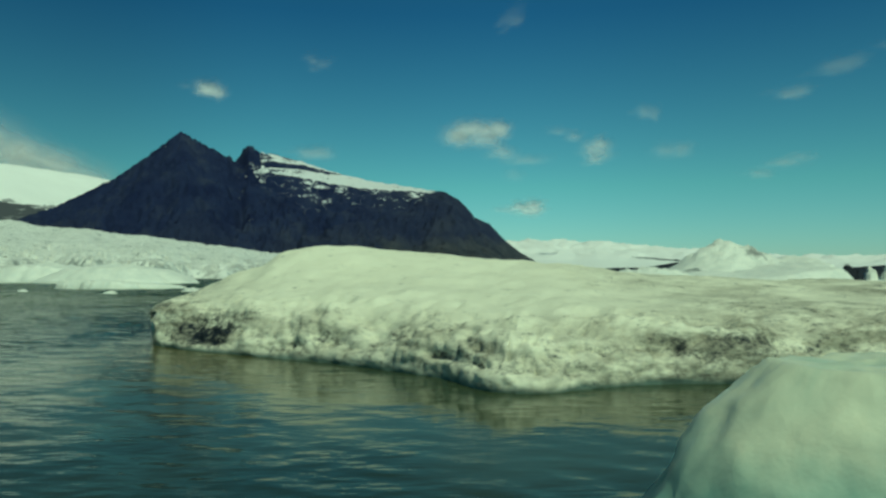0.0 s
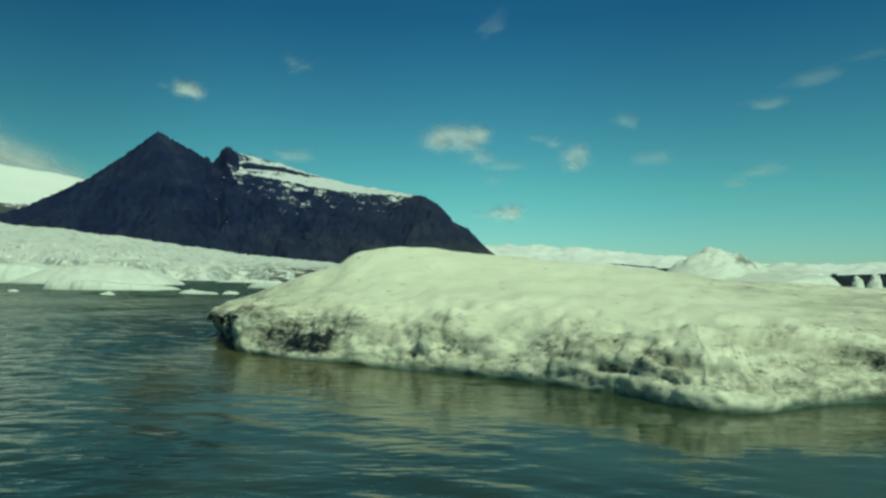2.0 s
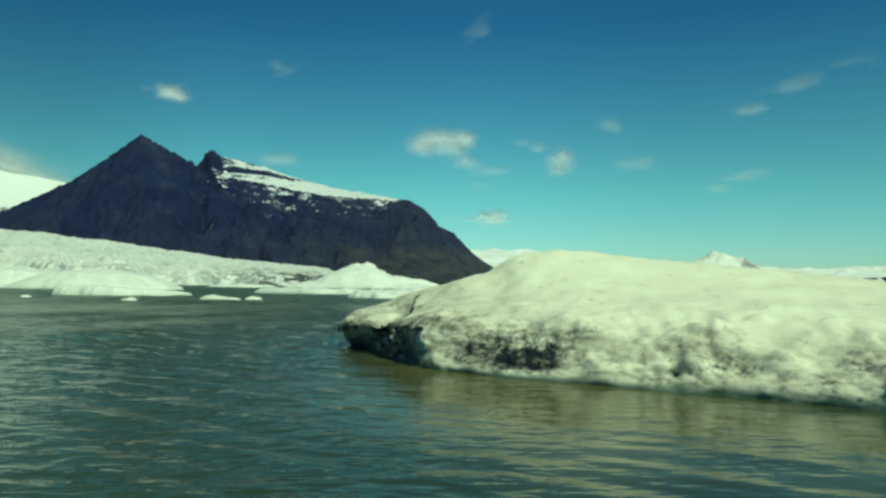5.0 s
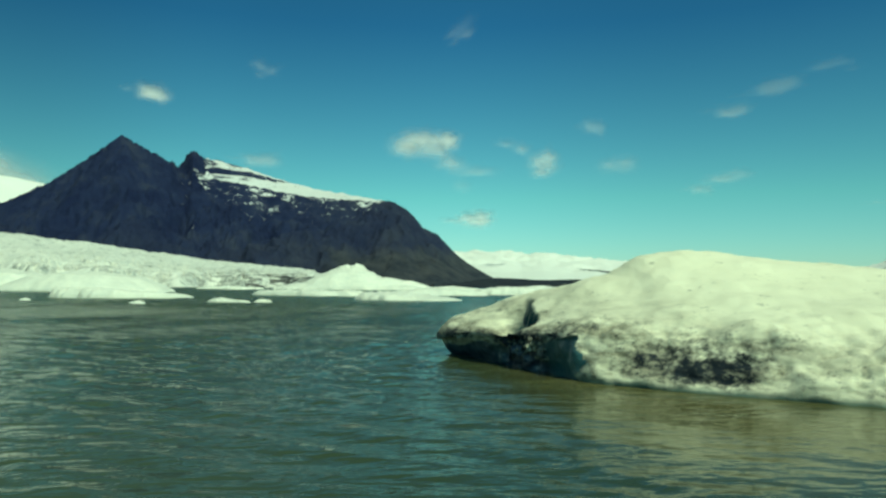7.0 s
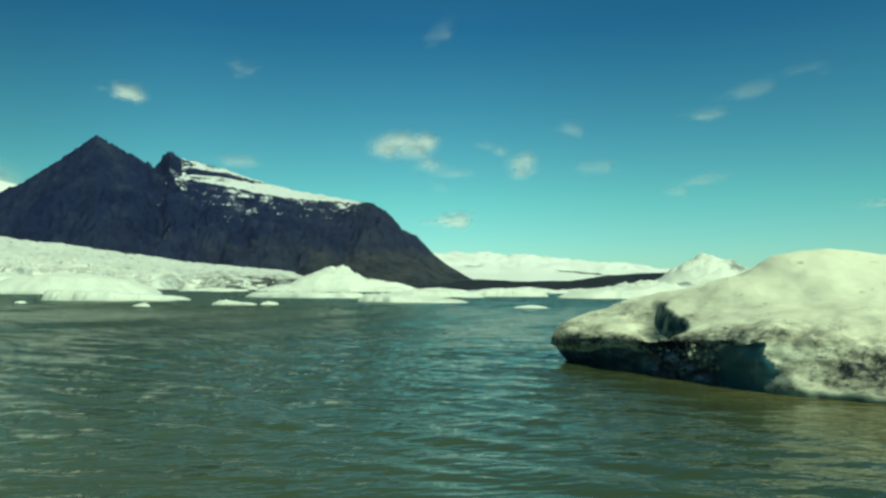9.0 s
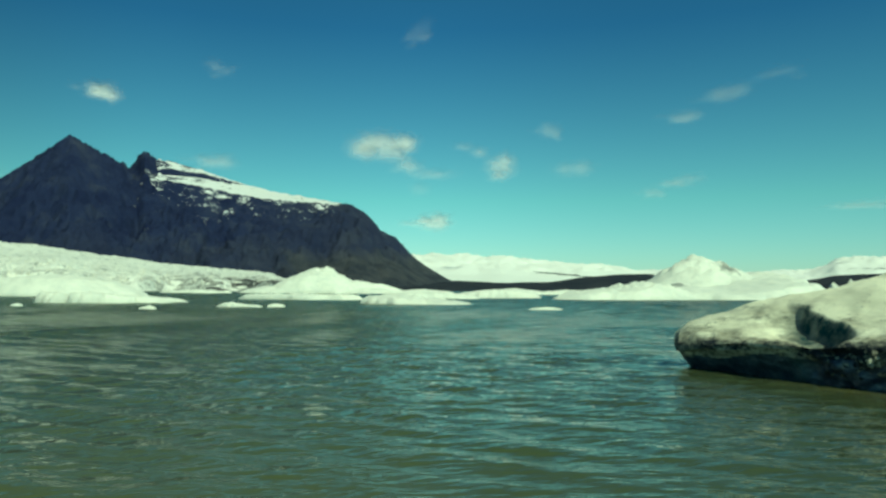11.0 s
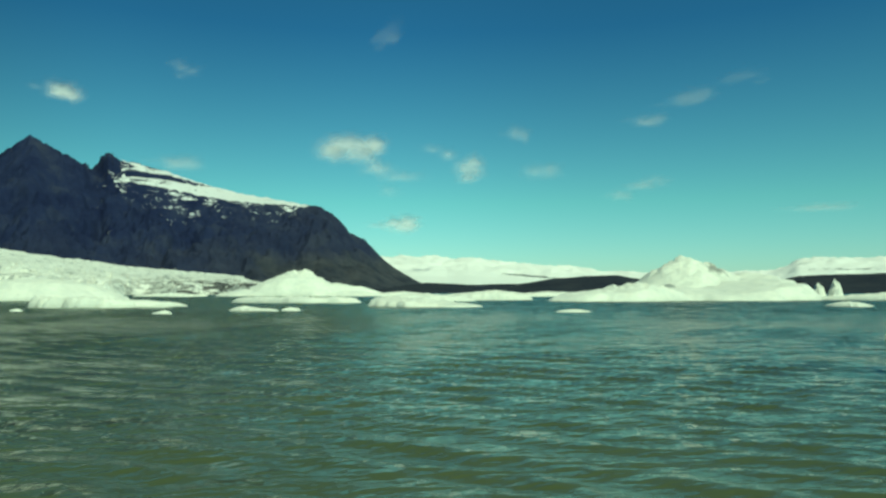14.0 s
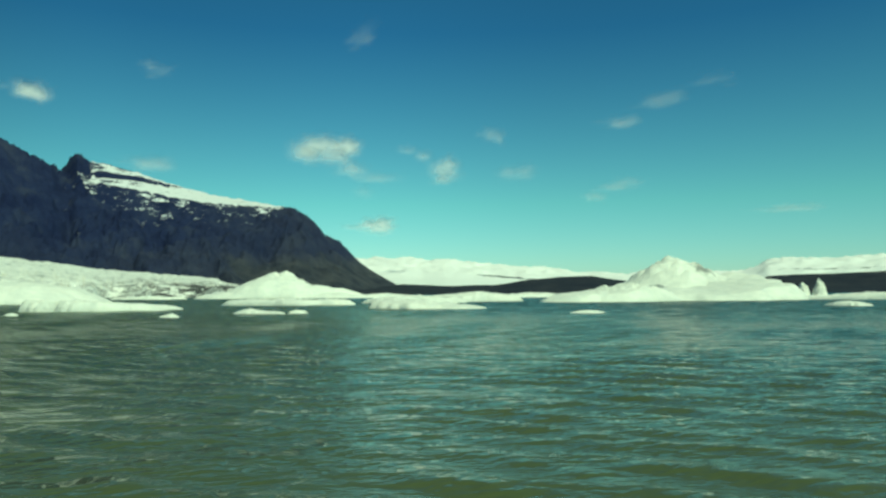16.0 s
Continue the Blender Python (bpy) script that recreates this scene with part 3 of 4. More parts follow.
# bearing, height, width and depth in degrees, density, lean, lobes
CLOUDS = [(-18.0, 14.0, 3.2, 2.4, 1.3, 0, PUFF), (-9.7, 16.5, 2.9, 1.8, 0.20, 8, ()), (5.5, 19.75, 2.6, 2.0, 0.17, 26, ()), (2.75, 11.2, 6.2, 3.7, 1.75, 0, HEAP),
          (11.3, 9.95, 4.3, 3.2, 1.25, 0, WING), (6.7, 5.4, 4.0, 2.1, 1.6, 0, CAP), (15.8, 12.35, 2.4, 2.0, 0.5, 0, PUFF), (17.35, 9.3, 3.6, 1.7, 0.22, 4, ()),
          (25.75, 12.95, 3.4, 1.5, 0.45, 2, PUFF), (28.85, 14.45, 4.4, 1.7, 0.42, 9, PUFF), (32.4, 15.4, 3.8, 1.4, 0.10, 6, ()), (23.5, 7.45, 2.4, 1.2, 0.34, 0, PUFF), (25.4, 8.25, 4.0, 1.1, 0.26, 2, ()),
          (37.4, 5.93, 5.0, 1.0, 0.42, 2, PUFF), (-10.05, 9.5, 4.0, 2.0, 0.5, 0, PUFF)]
for k, (b, h, w, t, d, l, lobes) in enumerate(CLOUDS):
    build_cloud(b, h, w, t, 20 + k, d, l, shape=lobes)
build_cloud(-33.5, 9.0, 22, 6.0, 60, 2.4, -14, 4600, shape=((0, 0, 1, 1, 1), (-0.1, 0, 0.8, 0.7, 1)))
build_cloud(-29.0, 7.9, 15, 3.0, 61, 1.2, -15, 4600, shape=((0, 0, 1, 1, 1), (0.1, 0, 0.8, 0.7, 1)))


# ---- icebergs ----
def ice_mass(name, centre, half, turn, tops, seed, label, category, rough=1.0, lip=0.35, rings=40, segs=120, material=None, group="", slope=0.35, wedge=0.0, blunt=0.8, stains=()):
    """A floating mass: a lobed outline, and summits (x, y, radius, height) in its own axes raised on a low shelf."""
    th = np.linspace(0, 2 * np.pi, segs, endpoint=False)
    edge = np.array([1 + 0.22 * noise.noise(Vector((math.cos(v) * 1.4, math.sin(v) * 1.4, seed))) + 0.10 * noise.noise(Vector((math.cos(v) * 4.5, math.sin(v) * 4.5, seed + 5))) + (0.10 if group else 0.02) * noise.noise(Vector((math.cos(v) * 12, math.sin(v) * 12, seed + 9))) for v in th])
    q = np.concatenate([np.linspace(0, 0.9, rings - 9), np.linspace(0.925, 1.0, 6), [1.0, 0.97, 0.9]])
    qq, tt = np.meshgrid(q, th, indexing="ij")
    ee = np.broadcast_to(edge, qq.shape)
    x, y = qq * ee * half[0] * np.cos(tt), qq * ee * half[1] * np.sin(tt)
    z = np.full_like(x, lip)
    for cx, cy, r, h in tops:
        d = np.hypot(x - cx, y - cy) / r
        z = np.maximum(z, lip + (h - lip) * np.clip(1 - d, 0, 1) ** blunt)
    n1 = fractal(np.stack([x.ravel(), y.ravel(), z.ravel()], -1), 1 / (0.45 * min(half)), 4, 0.5, seed).reshape(x.shape)
    z = z * (1 + 0.30 * rough * n1) + 0.10 * rough * n1 * lip
    n2 = fractal(np.stack([x.ravel(), y.ravel(), z.ravel()], -1), 1 / (0.16 * min(half)), 3, 0.55, seed + 0.3).reshape(x.shape)
    z = z * (1 + (0.22 if group else 0.10) * rough * n2) * (1 + wedge * x / half[0])
    crease = np.abs(fractal(np.stack([x.ravel(), y.ravel(), z.ravel() * 1.5], -1), 1 / (0.32 * min(half)), 3, 0.5, seed + 0.5)).reshape(x.shape)
    z = z * (1 + 0.55 * rough * (crease - 0.2))
    stain = np.zeros_like(x)
    for cx, cy, r in stains:
        stain += np.exp(-((x - cx) ** 2 + (y - cy) ** 2) / r ** 2)
    rim = np.clip((1 - qq) / slope, 0, 1) ** 0.6
    z = np.maximum(z, 0.12 * lip) * rim
    z[-3:] = np.array([-0.02, -0.3, -0.8])[:, None]
    x += n1 * rough * 0.05 * half[0] * (qq > 0.3)
    ca, sa = math.cos(radians(turn)), math.sin(radians(turn))
    pts = np.stack([centre[0] + x * ca - y * sa, centre[1] + x * sa + y * ca, z], -1)
    ob = mesh_object(name, pts, grid_faces(len(q), segs, True), material or BERG, extra=[("stain", stain)])
    return tagged(ob, label, category, group)


def build_main_berg():
    """Long low iceberg: a grit-covered bank that rises to a crest, undercut and bare at one end."""
    front = [(-9.35, 26.50), (-9.84, 25.2), (-9.42, 23.9), (-8.68, 22.05), (-8.1, 20.75), (-7.6, 19.31), (-6.0, 17.90), (-4.2, 16.61), (-2.8, 15.86), (-0.9, 14.20), (0.2, 13.00), (0.8, 11.60),
             (1.5, 11.40), (2.4, 12.10), (3.5, 12.50), (5.1, 12.50), (8.5, 12.90), (12, 13.60), (15.5, 15.40), (17.5, 18.50)]
    crest = [(-9.15, 26.75, 0.80), (-9.0, 26.40, 1.06), (-8.4, 25.95, 1.36), (-7.5, 25.20, 1.62), (-6.5, 24.50, 1.80), (-5.75, 24.00, 2.08), (-4.95, 23.60, 2.66), (-3.9, 23.50, 2.78), (-1.9, 23.80, 2.68), (0.2, 24.00, 2.44), (2.0, 23.90, 2.30),
             (3.9, 23.70, 2.20), (5.6, 23.40, 1.93), (7.3, 22.90, 1.82), (8.8, 22.40, 1.76), (10.3, 21.70, 1.68), (12.3, 20.60, 1.68), (14.0, 20.00, 1.6), (15.5, 19.60, 1.4), (16.6, 19.60, 1.1)]
    fr, cr = np.array(front), np.array(crest)
    knots = np.linspace(0, 1, len(fr))
    s = np.linspace(0, 1, 520)
    fx, fy = np.interp(s, knots, fr[:, 0]), np.interp(s, knots, fr[:, 1])
    kx, ky, kz = (np.interp(s, knots, cr[:, i]) for i in range(3))
    ker = np.hanning(17)
    ker /= ker.sum()

    def smooth(v):
        return np.convolve(np.pad(v, 8, mode="edge"), ker, mode="valid")

    fx, fy, kx, ky, kz = map(smooth, (fx, fy, kx, ky, kz))
    tx, ty = np.gradient(fx), np.gradient(fy)
    ln = np.hypot(tx, ty)
    ox, oy = ty / ln, -tx / ln
    ox, oy = smooth(ox), smooth(oy)
    bare = smooth_step(-s, -0.285, -0.235)
    shelf = 0.88 - 0.02 * np.sin(s * 40) - bare * (0.34 - 1.9 * np.clip(s - 0.06, 0, 0.2))
    # the section: outward offset, height
    w_face = np.linspace(0, 1, 44)
    w_bank = np.linspace(0, 1, 70)[1:]
    w_back = np.linspace(0, 1, 26)[1:]
    rows = []
    for w in w_face:
        z = -0.5 + (shelf + 0.5) * w
        bulge = 0.25 * math.sin(math.pi * min(1, w * 1.1)) - 0.75 * max(0, w - 0.45) ** 1.6
        under = -(0.95 - 0.5 * smooth_step(s, 0.09, 0.17)) * (1 - w) ** 1.3 + 0.1
        off = bulge * (1 - bare) + under * bare
        tuck = 0.9 * (1 - w) ** 1.3 * smooth_step(-s, -0.12, 0.0)
        rows.append((fx + ox * off + tx / ln * tuck, fy + oy * off + ty / ln * tuck, z))
    lx, ly, lz = rows[-1]
    for w in w_bank:
        g = w ** 1.15
        nose = smooth_step(-s, -0.15, -0.03)
        rise = 1 - (1 - w) ** (1.5 + 2.0 * nose)
        rows.append((lx + (kx - lx) * g, ly + (ky - ly) * g, lz + (kz - lz) * ((0.62 + 0.3 * nose) * rise + (0.38 - 0.3 * nose) * smooth_step(np.array(w), 0.5, 1.0))))
    for w in w_back:
        rows.append((kx - ox * 5.0 * w * np.sin(np.pi * np.clip(s, 0.02, 0.98)) ** 0.5, ky - oy * 4.5 * w * np.sin(np.pi * np.clip(s, 0.02, 0.98)) ** 0.5 + 0.3 * w, kz - (kz + 0.5) * w ** 2.2))
    p = np.stack([np.stack([np.broadcast_to(c, s.shape) for c in r], -1) for r in rows])
    nv = len(s)
    # the brow between face and bank is worn round
    for _ in range(60):
        p[30:66] += 0.5 * (1 - bare)[None, :, None] * ((p[29:65] + p[31:67]) / 2 - p[30:66])
    # lumps, pits and grain pushed out along the surface
    du, dv = np.gradient(p, axis=0), np.gradient(p, axis=1)
    nor = np.cross(dv, du)
    nor /= np.maximum(np.linalg.norm(nor, axis=-1, keepdims=True), 1e-9)
    flat = p.reshape(-1, 3)
    big = fractal(flat, 0.62, 3, 0.5, 21).reshape(p.shape[:2])
    mid = np.abs(fractal(flat * np.array((1, 1, 1.25)), 1.05, 3, 0.42, 22)).reshape(p.shape[:2])
    small = fractal(flat, 4.5, 4, 0.6, 23).reshape(p.shape[:2])
    idx = np.arange(len(rows))[:, None]
    face = smooth_step(-idx, -66, -38) + 0 * s[None]
    lay = fractal(flat * np.array((0.35, 0.35, 1.0)) + np.array((0, 0, 3.0)), 1.9, 4, 0.55, 24).reshape(p.shape[:2])
    rubbly = smooth_step(s, 0.140, 0.165) * smooth_step(-s, -0.228, -0.212)
    smoothed = 1 - 0.75 * (bare * (1 - rubbly))[None] * (idx < 40) - 0.55 * bare[None] * np.exp(-((idx - 45) / 9.0) ** 2)
    brow = np.exp(-((idx - 54) / 13.0) ** 2) * (1 - bare[None])
    mid = np.tanh(mid * 2.4) / 2.4
    foot = 0.30 + 0.70 * smooth_step(idx, 16, 32)
    amount = 0.05 * (rubbly[None] * (idx < 44)) * fractal(flat, 3.4, 3, 0.6, 25).reshape(p.shape[:2]) * 2.0 + (big * (0.08 + 0.18 * face + 0.12 * brow) + (mid - 0.18) * (0.015 + 0.20 * face + 0.16 * brow) + small * (0.008 + 0.046 * face) + lay * 0.055) * smoothed * foot
    billow = np.abs(fractal(flat, 1.9, 3, 0.5, 27)).reshape(p.shape[:2])
    amount += (np.tanh(billow * 2.2) / 2.2 - 0.14) * 0.26 * face * foot * (1 - 0.8 * bare[None])
    grit = np.zeros(p.shape[:2])
    soot_shade = np.zeros(p.shape[:2])
    for hx, hy, hz, hr, deep in PITS:
        along_bank = (p[..., 0] - hx) * 0.7 - (p[..., 1] - hy) * 0.7
        across = (p[..., 0] - hx) * 0.7 + (p[..., 1] - hy) * 0.7
        d = np.sqrt((along_bank * 0.62) ** 2 + across ** 2 + ((2.2 if hx < -2 else 3.2) * (p[..., 2] - hz)) ** 2) / hr
        amount -= deep * np.exp(-d ** 2 * 1.6)
        soot_shade += min(1.1, deep * 3.3) * np.exp(-d ** 2 * 1.5)
    soot_shade *= 1 - 0.5 * smooth_step(p[..., 0], 0.5, 3.0)
    p = p + nor * amount[..., None]
    # a gully across the low end, closed on its far side by a steep blue wall
    nu = (p[..., 0] + 8.1) * 0.92 - (p[..., 1] - 22.35) * 0.39
    nd = (p[..., 0] + 8.1) * 0.39 + (p[..., 1] - 22.35) * 0.92
    p[..., 2] += 0.26 * np.exp(-((nd - 1.1) / 0.9) ** 2 - ((nu - 0.7) / 1.3) ** 2)
    west = -7.85 + 0.13 * (p[..., 1] - 22.5) - p[..., 0] + 0.10 * big + 0.07 * small
    reach = smooth_step(p[..., 1], 21.45, 21.95) * smooth_step(-p[..., 1], -24.5, -23.4) * smooth_step(idx, 41, 48)
    p[..., 2] -= 0.44 * smooth_step(west, -0.03, 0.15) * smooth_step(-west, -1.35, -0.3) * reach
    z = p[..., 2]
    lowband = smooth_step(z, -0.05, 0.10) * smooth_step(-z, -1.25, -0.75)
    grit += 0.74 * lowband * (1 - 0.85 * smooth_step(idx, 56, 78)) + 0.75 * smooth_step(p[..., 0], 2, 7) + 0.02 + 0.35 * smooth_step(p[..., 0], -2, 3) * lowband
    grit += 0.55 * face * smooth_step(-billow, -0.12, 0.0)
    rim = bare[None] * np.exp(-((idx - 45) / 5.0) ** 2)
    dusty = np.clip(fractal(flat, 0.42, 4, 0.6, 26).reshape(p.shape[:2]) * 1.6 + 0.25, 0, 1)
    grit += 0.66 * smooth_step(-p[..., 0], 4.2, 7.0) * smooth_step(-z, -2.0, -1.2)
    grit += dusty * (0.08 + 0.34 * smooth_step(-p[..., 0], 3.5, 6.5))
    grit = np.clip(grit * (0.75 + 0.5 * big) + 0.9 * rim, 0, 1.2)
    soot_shade += 0.45 * rim + 0.35 * bare[None] * smooth_step(-idx, -46, -40) + 0.4 * rubbly[None] * smooth_step(-idx, -52, -42)
    blue = smooth_step(west, -0.10, 0.0) * smooth_step(-west, -0.62, -0.28) * reach
    # the rubble tones also darken the bare tip, which has no rubble
    rubble = np.maximum(rubbly, 0.85 * smooth_step(-s, -0.16, -0.14))[None] + 0 * p[..., 0]
    top = new("iceberg")
    faces = grid_faces(len(rows), nv)
    fi, fj = faces[:, 0] // nv, faces[:, 0] % nv
    clear = (fj < 0.262 * nv + 2 * np.sin(fi * 0.3)) & (fi < 33 + 6 * smooth_step(fj / nv, 0.205, 0.218) + 1.5 * np.sin(fj * 0.21) + 1.5 * np.sin(fj * 0.087 + 1))
    mesh_object("crust", p, faces[~clear], CRUST, extra=[("grit", grit + 0.4 * soot_shade), ("blue", blue), ("soot_shade", soot_shade)], parent=top)
    mesh_object("undercut_face", p, faces[clear], CLEAR, extra=[("grit", rubble)], parent=top, label="dark blue-green bare clear ice")
    # broken lumps that cling under the notch
    rng = np.random.RandomState(12)
    pts, quads = [], []
    corner = np.array([(x, y, w) for x in (-1, 1) for y in (-1, 1) for w in (-1, 1)], float)
    for _ in range(70):
        i, j = rng.randint(25, 42), int(nv * rng.uniform(0.168, 0.225))
        size = rng.uniform(0.02, 0.055)
        turn = Matrix.Rotation(rng.uniform(0, 6.28), 3, Vector(rng.normal(size=3)).normalized())
        lump = (corner * rng.uniform(0.5, 1.0, (8, 3))) @ np.array(turn) * size
        quads += [[len(pts) + v for v in q] for q in ((0, 1, 3, 2), (4, 6, 7, 5), (0, 4, 5, 1), (2, 3, 7, 6), (0, 2, 6, 4), (1, 5, 7, 3))]
        pts += [tuple(v) for v in lump + p[i, j]]
    rubble_lumps = mesh_object("ice_rubble", pts, quads, CRUST, smooth=False, extra=[("grit", np.full(len(pts), 1.2)), ("blue", np.zeros(len(pts))), ("soot_shade", np.repeat(rng.uniform(0.45, 1.1, len(pts) // 8), 8))], parent=top)
    tagged(rubble_lumps, "grey broken lumps of gritty ice", kind="stuff")
    tagged(top, "long low iceberg of grit-stained weathered ice in the lagoon", "iceberg")


# hollows with grit and painted shade in the bank: x, y, z, radius, depth
PITS = [(-5.72, 18.15, 0.48, 0.92, 0.33), (-6.2, 18.8, 0.70, 0.5, 0.11), (-5.65, 17.8, 0.30, 0.60, 0.22), (-5.0, 17.5, 0.80, 0.50, 0.12), (-8.4, 21.4, 0.6, 0.4, 0.2),
        (-1.35, 14.9, 0.40, 0.55, 0.24), (-0.97, 14.63, 0.63, 0.45, 0.18), (-0.03, 13.1, 0.40, 0.32, 0.24), (0.38, 12.5, 0.62, 0.35, 0.16), (0.6, 12.0, 0.40, 0.40, 0.16), (0.9, 11.9, 0.62, 0.40, 0.14),
        (1.2, 11.55, 0.40, 0.45, 0.16), (2.0, 11.8, 0.30, 0.40, 0.12), (2.4, 12.5, 0.63, 0.5, 0.12), (3.4, 12.78, 0.61, 0.6, 0.13), (4.04, 12.69, 0.67, 0.5, 0.12), (4.63, 12.2, 0.43, 0.45, 0.13),
        (5.62, 12.53, 0.60, 0.5, 0.18), (6.6, 13.1, 0.58, 0.7, 0.18), (-3.7, 16.1, 0.17, 0.45, 0.13), (-3.3, 16.0, 0.32, 0.35, 0.12), (-2.5, 15.6, 0.5, 0.4, 0.16), (-2.0, 15.3, 0.3, 0.35, 0.12)]
build_main_berg()


def build_ice_block(cx, cy, half, rise, turn):
    """Rounded wet block, a little undercut where the water laps it."""
    q = np.concatenate([np.linspace(0.0, 1.0, 70), np.linspace(0.985, 0.72, 12)])
    th = np.linspace(0, 2 * np.pi, 220, endpoint=False)
    qq, tt = np.meshgrid(q, th, indexing="ij")
    low = 0.05
    sink = np.concatenate([np.zeros(70), np.linspace(0.06, 0.8, 12)])[:, None]
    flank = np.clip((1 - np.minimum(qq, 1)) / 0.37, 0, 1)
    z = low + (rise - low) * (flank + 0.04 * np.sin(np.pi * flank) * flank) * (sink == 0) - sink
    ca, sa = math.cos(radians(turn)), math.sin(radians(turn))
    x, y = qq * half[0] * np.cos(tt), qq * half[1] * np.sin(tt)
    p = np.stack([cx + x * ca - y * sa, cy + x * sa + y * ca, z], -1)
    out = np.stack([qq * np.cos(tt), qq * np.sin(tt), 1 - qq * 0.8], -1)
    flat = p.reshape(-1, 3)
    lump = fractal(flat, 0.55, 3, 0.5, 31) * 0.12 + fractal(flat, 1.6, 5, 0.55, 32) * 0.07
    p = p + out * lump.reshape(qq.shape)[..., None]
    ob = mesh_object("ice_block", p, grid_faces(len(q), len(th), True), WET, extra=[("thin", smooth_step(np.minimum(qq, 1), 0.66, 0.97))])
    tagged(ob, "rounded block of wet translucent blue-green ice", "ice block")


build_ice_block(4.08, 4.95, (2.94, 1.66), 1.23, 0)

# far bergs: centre, half sizes, turn, summits
# on the peaked berg the second stain draws its dark left crease
ice_mass("iceberg", (67, 168), (25, 22), 12, [(4, 12, 16, 11.6), (10, 10, 17, 8.9), (20, 7, 24, 7.2), (26, 2, 16, 5.6), (14, -4, 26, 5.0), (-10, 0, 16, 3.6)], 41, "white iceberg with a grey-flecked peaked summit", "iceberg", 0.26, 1.3, 70, 200, blunt=1.0, slope=0.12, stains=[(9, 6, 3.0), (-12, -2, 3)])
ice_mass("iceberg", (38.5, 150), (15.5, 8), 15, [(4, 0, 11, 3.6), (-6, 0, 7, 2.2)], 42, "low white iceberg lying against a larger one", "iceberg", 0.5, 1.3, slope=0.2)
ice_mass("iceberg", (-28, 338), (34, 14), 0, [(-2, 0, 19, 11.2), (2, 0, 15, 12.0), (14, 0, 22, 5.6), (26, 0, 8, 4.2)], 43, "white iceberg with one steep cone-shaped peak", "iceberg", 0.22, 3.0, 60, 160, slope=0.3)
ice_mass("iceberg", (-84, 188), (22, 12), -8, [(0, 0, 24, 5.0)], 44, "rounded white iceberg with smooth snowy sides", "iceberg", 0.2, 1.8)
ice_mass("iceberg", (-112, 205), (18, 12), -8, [(0, 0, 20, 5.6)], 56, "rounded white iceberg with smooth snowy sides", "iceberg", 0.2, 2.0)
ice_mass("ice_floe", (-46, 106), (8, 4), 20, [(0, 0, 30, 0.9)], 45, "low white slab of floating ice", "ice floe", 0.42, 0.7, group="ice floes", slope=0.10, wedge=-0.5)
ice_mass("ice_floe", (-25, 138), (11, 4), -20, [(0, 0, 30, 0.9)], 46, "low white slab of floating ice", "ice floe", 0.42, 0.7, group="ice floes", slope=0.12)
ice_mass("ice_floe", (-9, 102), (7, 5), -30, [(-2, 1, 8, 0.95)], 47, "low white slab of floating ice", "ice floe", 0.6, 0.42, group="ice floes", slope=0.12, wedge=-0.4)
ice_mass("ice_floe", (-2, 150), (9, 5), 0, [(0, 0, 9, 1.5)], 57, "low white slab of floating ice", "ice floe", 0.42, 0.7, group="ice floes", slope=0.12)
ice_mass("ice_floe", (17, 172), (10, 5), 10, [(0, 0, 12, 1.8)], 48, "low white slab of floating ice", "ice floe", 0.42, 0.8, group="ice floes", slope=0.14)
ice_mass("ice_floe", (2, 330), (30, 8), 0, [(-10, 0, 12, 2.4), (14, 0, 10, 2.0)], 58, "thin flat pan of white floating ice", "ice floe", 0.42, 1.2, group="ice floes", slope=0.14)
ice_mass("ice_floe", (60, 300), (30, 8), 0, [(-10, 0, 12, 2.4), (14, 0, 10, 2.0)], 59, "thin flat pan of white floating ice", "ice floe", 0.42, 1.2, group="ice floes", slope=0.14)
ice_mass("ice_floe", (-28.2, 84), (2.5, 1.0), -20, [(-0.8, 0, 1.4, 0.42)], 49, "thin flat pan of white floating ice", "ice floe", 0.6, 0.2, group="ice floes", slope=0.2)
ice_mass("ice_floe", (-35, 76.6), (0.75, 0.5), 0, [(0.1, 0, 0.5, 0.26)], 50, "small white lump of floating ice", "ice floe", 0.7, 0.12, group="ice floes")
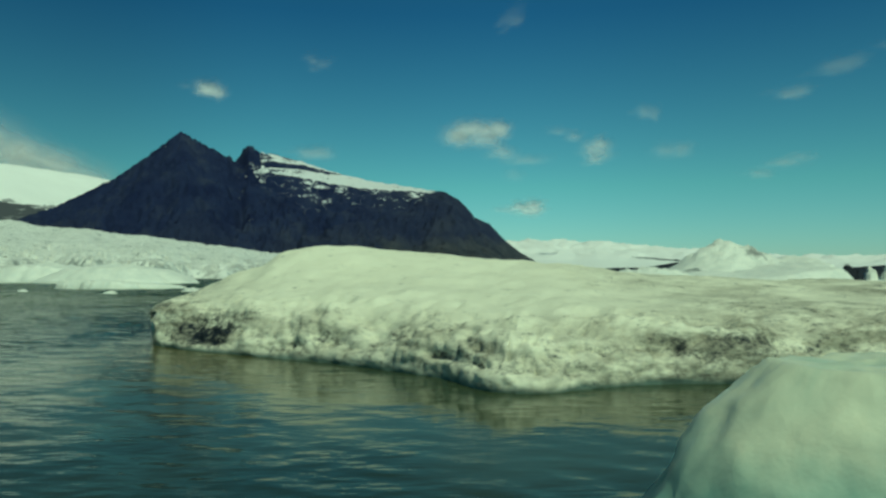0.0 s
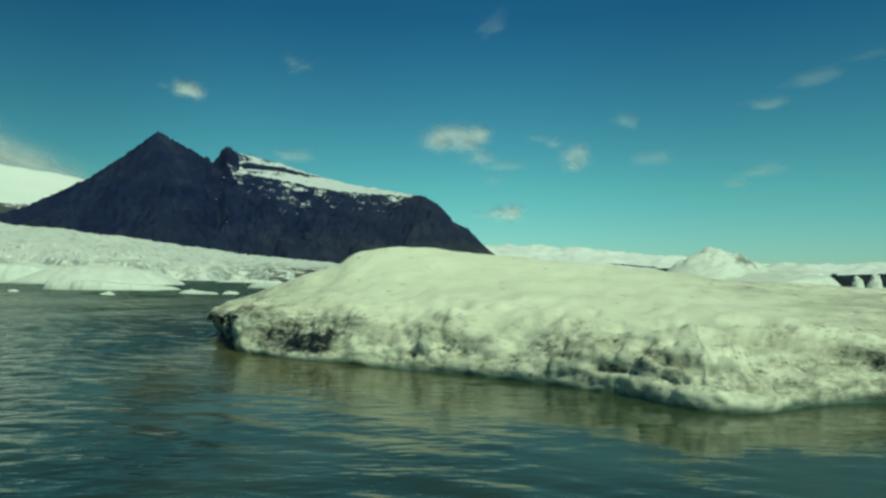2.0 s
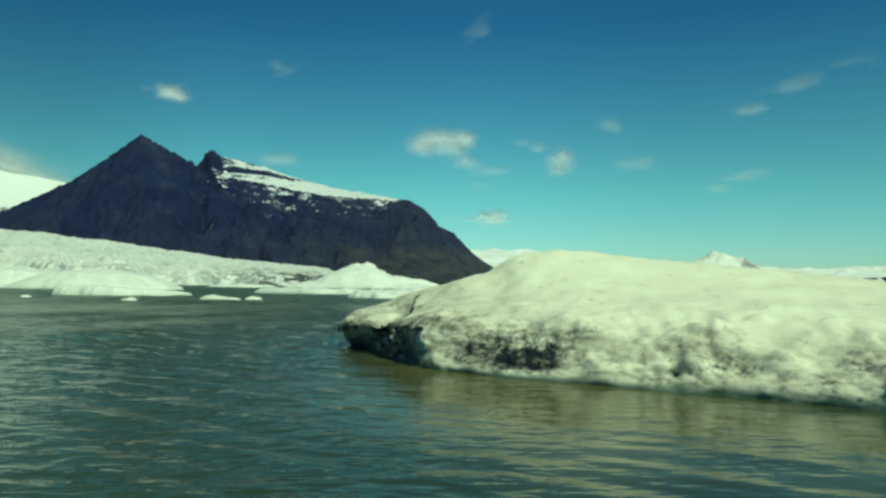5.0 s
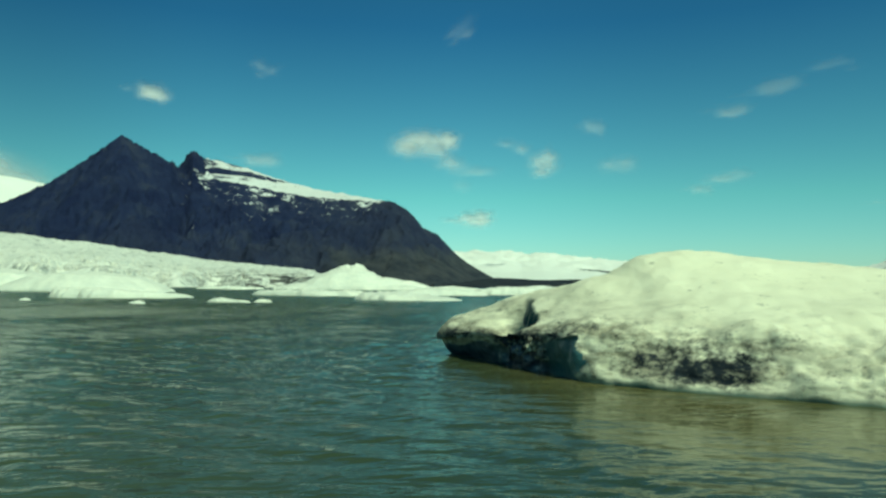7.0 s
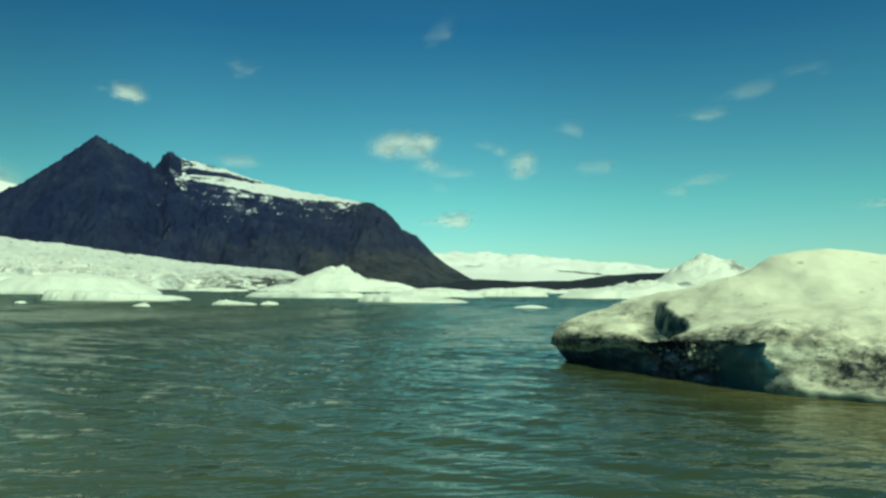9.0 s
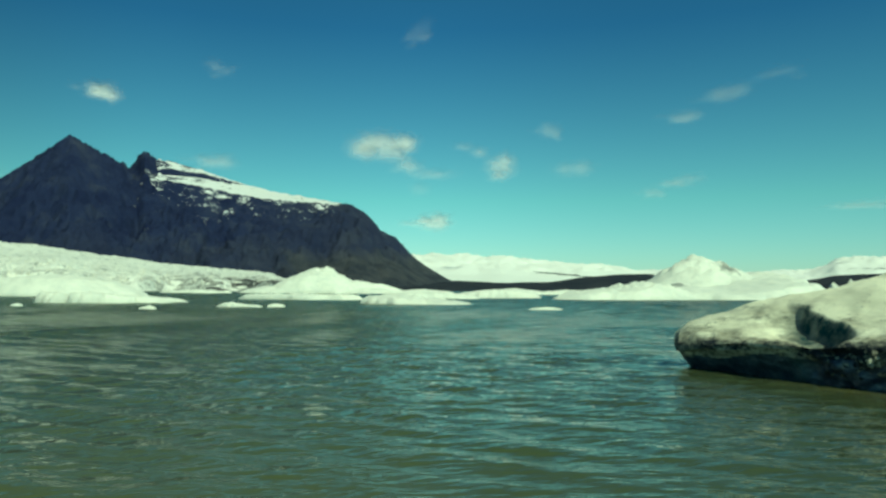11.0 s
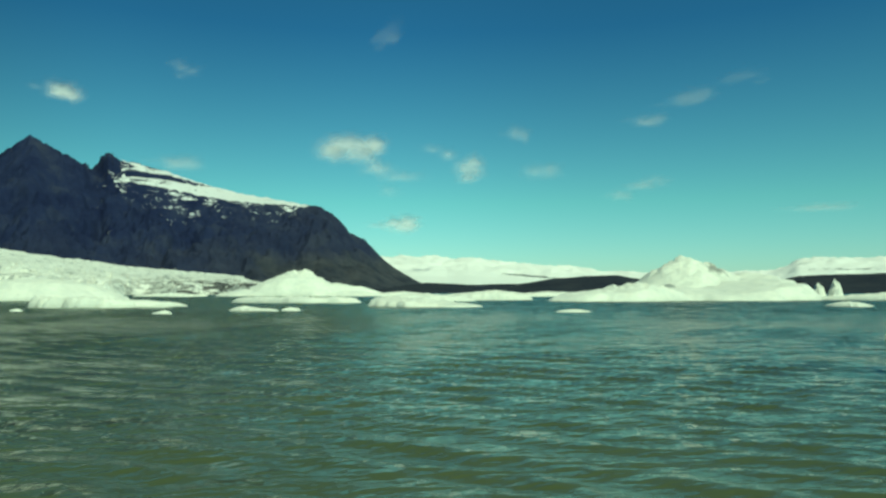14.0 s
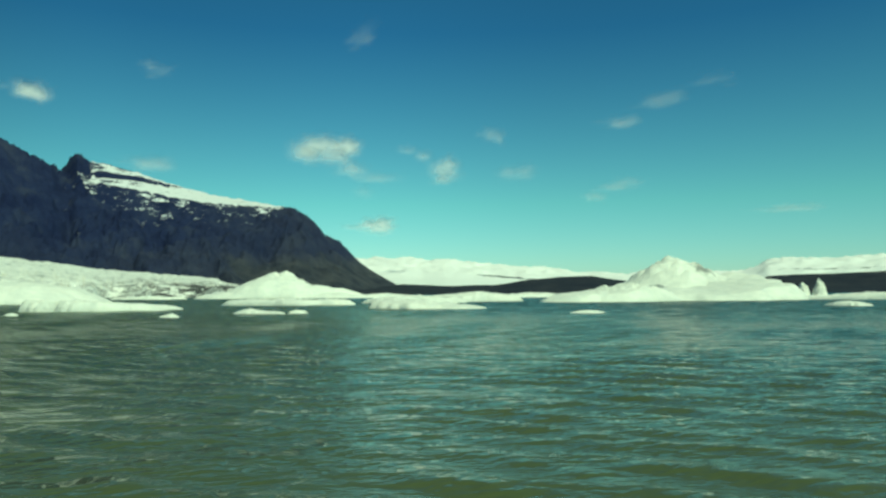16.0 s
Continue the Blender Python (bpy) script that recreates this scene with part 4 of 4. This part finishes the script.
ice_mass("ice_floe", (103, 173), (5.5, 3), -37, [(-1.9, 0, 1.5, 3.9), (1.7, 0, 1.6, 4.2)], 51, "white ice floe with two upright teeth", "ice floe", 0.55, 0.8, 60, 180, group="ice floes", slope=0.14, blunt=0.45)
ice_mass("ice_floe", (100, 150), (18, 6), -50, [(0, 0, 10, 1.6)], 52, "low white slab of floating ice", "ice floe", 0.42, 0.7, group="ice floes", slope=0.14)
# dark lump right of the peaked berg, in the colour of the hills
ice_mass("ice_floe", (96, 173), (3.4, 2.4), -37, [(-0.6, 0, 3.4, 3.9)], 65, "dark lump of floating ice", "ice floe", 0.8, 1.2, 50, 120, material=MORAINE, group="ice floes", slope=0.2, blunt=0.7)
# this small far one is a dark rock
ice_mass("ice_floe", (72.6, 328), (2.6, 1.8), 10, [(0, 0, 2.4, 2.2)], 66, "small dark rock among the ice floes", "ice floe", 0.7, 0.8, material=MORAINE, group="ice floes", slope=0.2)
ice_mass("ice_floe", (43, 92), (2.6, 1.6), -60, [(0, 0, 2, 0.6)], 53, "small white lump of floating ice", "ice floe", 0.42, 0.3, group="ice floes", slope=0.2)
ice_mass("ice_floe", (0.8, 75), (1.5, 0.8), 0, [(0, 0, 1, 0.25)], 54, "small white lump of floating ice", "ice floe", 0.42, 0.15, group="ice floes")
ice_mass("ice_floe", (-80, 330), (14, 5), 0, [(0, 0, 8, 1.4)], 55, "thin flat pan of white floating ice", "ice floe", 0.42, 0.8, group="ice floes", slope=0.14)
ice_mass("ice_floe", (-50.3, 87.3), (0.6, 0.45), 0, [(0, 0, 0.5, 0.2)], 61, "small white lump of floating ice", "ice floe", 0.6, 0.1, group="ice floes")
ice_mass("ice_floe", (-72, 303), (4.0, 2.0), 0, [(0, 0, 4, 1.0)], 62, "small white lump of floating ice", "ice floe", 0.2, 0.5, group="ice floes")
ice_mass("ice_floe", (-77, 310), (1.6, 1.2), 0, [(0, 0, 2, 1.6)], 63, "small white lump of floating ice", "ice floe", 0.2, 0.6, group="ice floes")
ice_mass("ice_floe", (-24.6, 84.3), (0.9, 0.6), 0, [(0, 0, 1, 0.28)], 64, "small white lump of floating ice", "ice floe", 0.6, 0.16, group="ice floes")
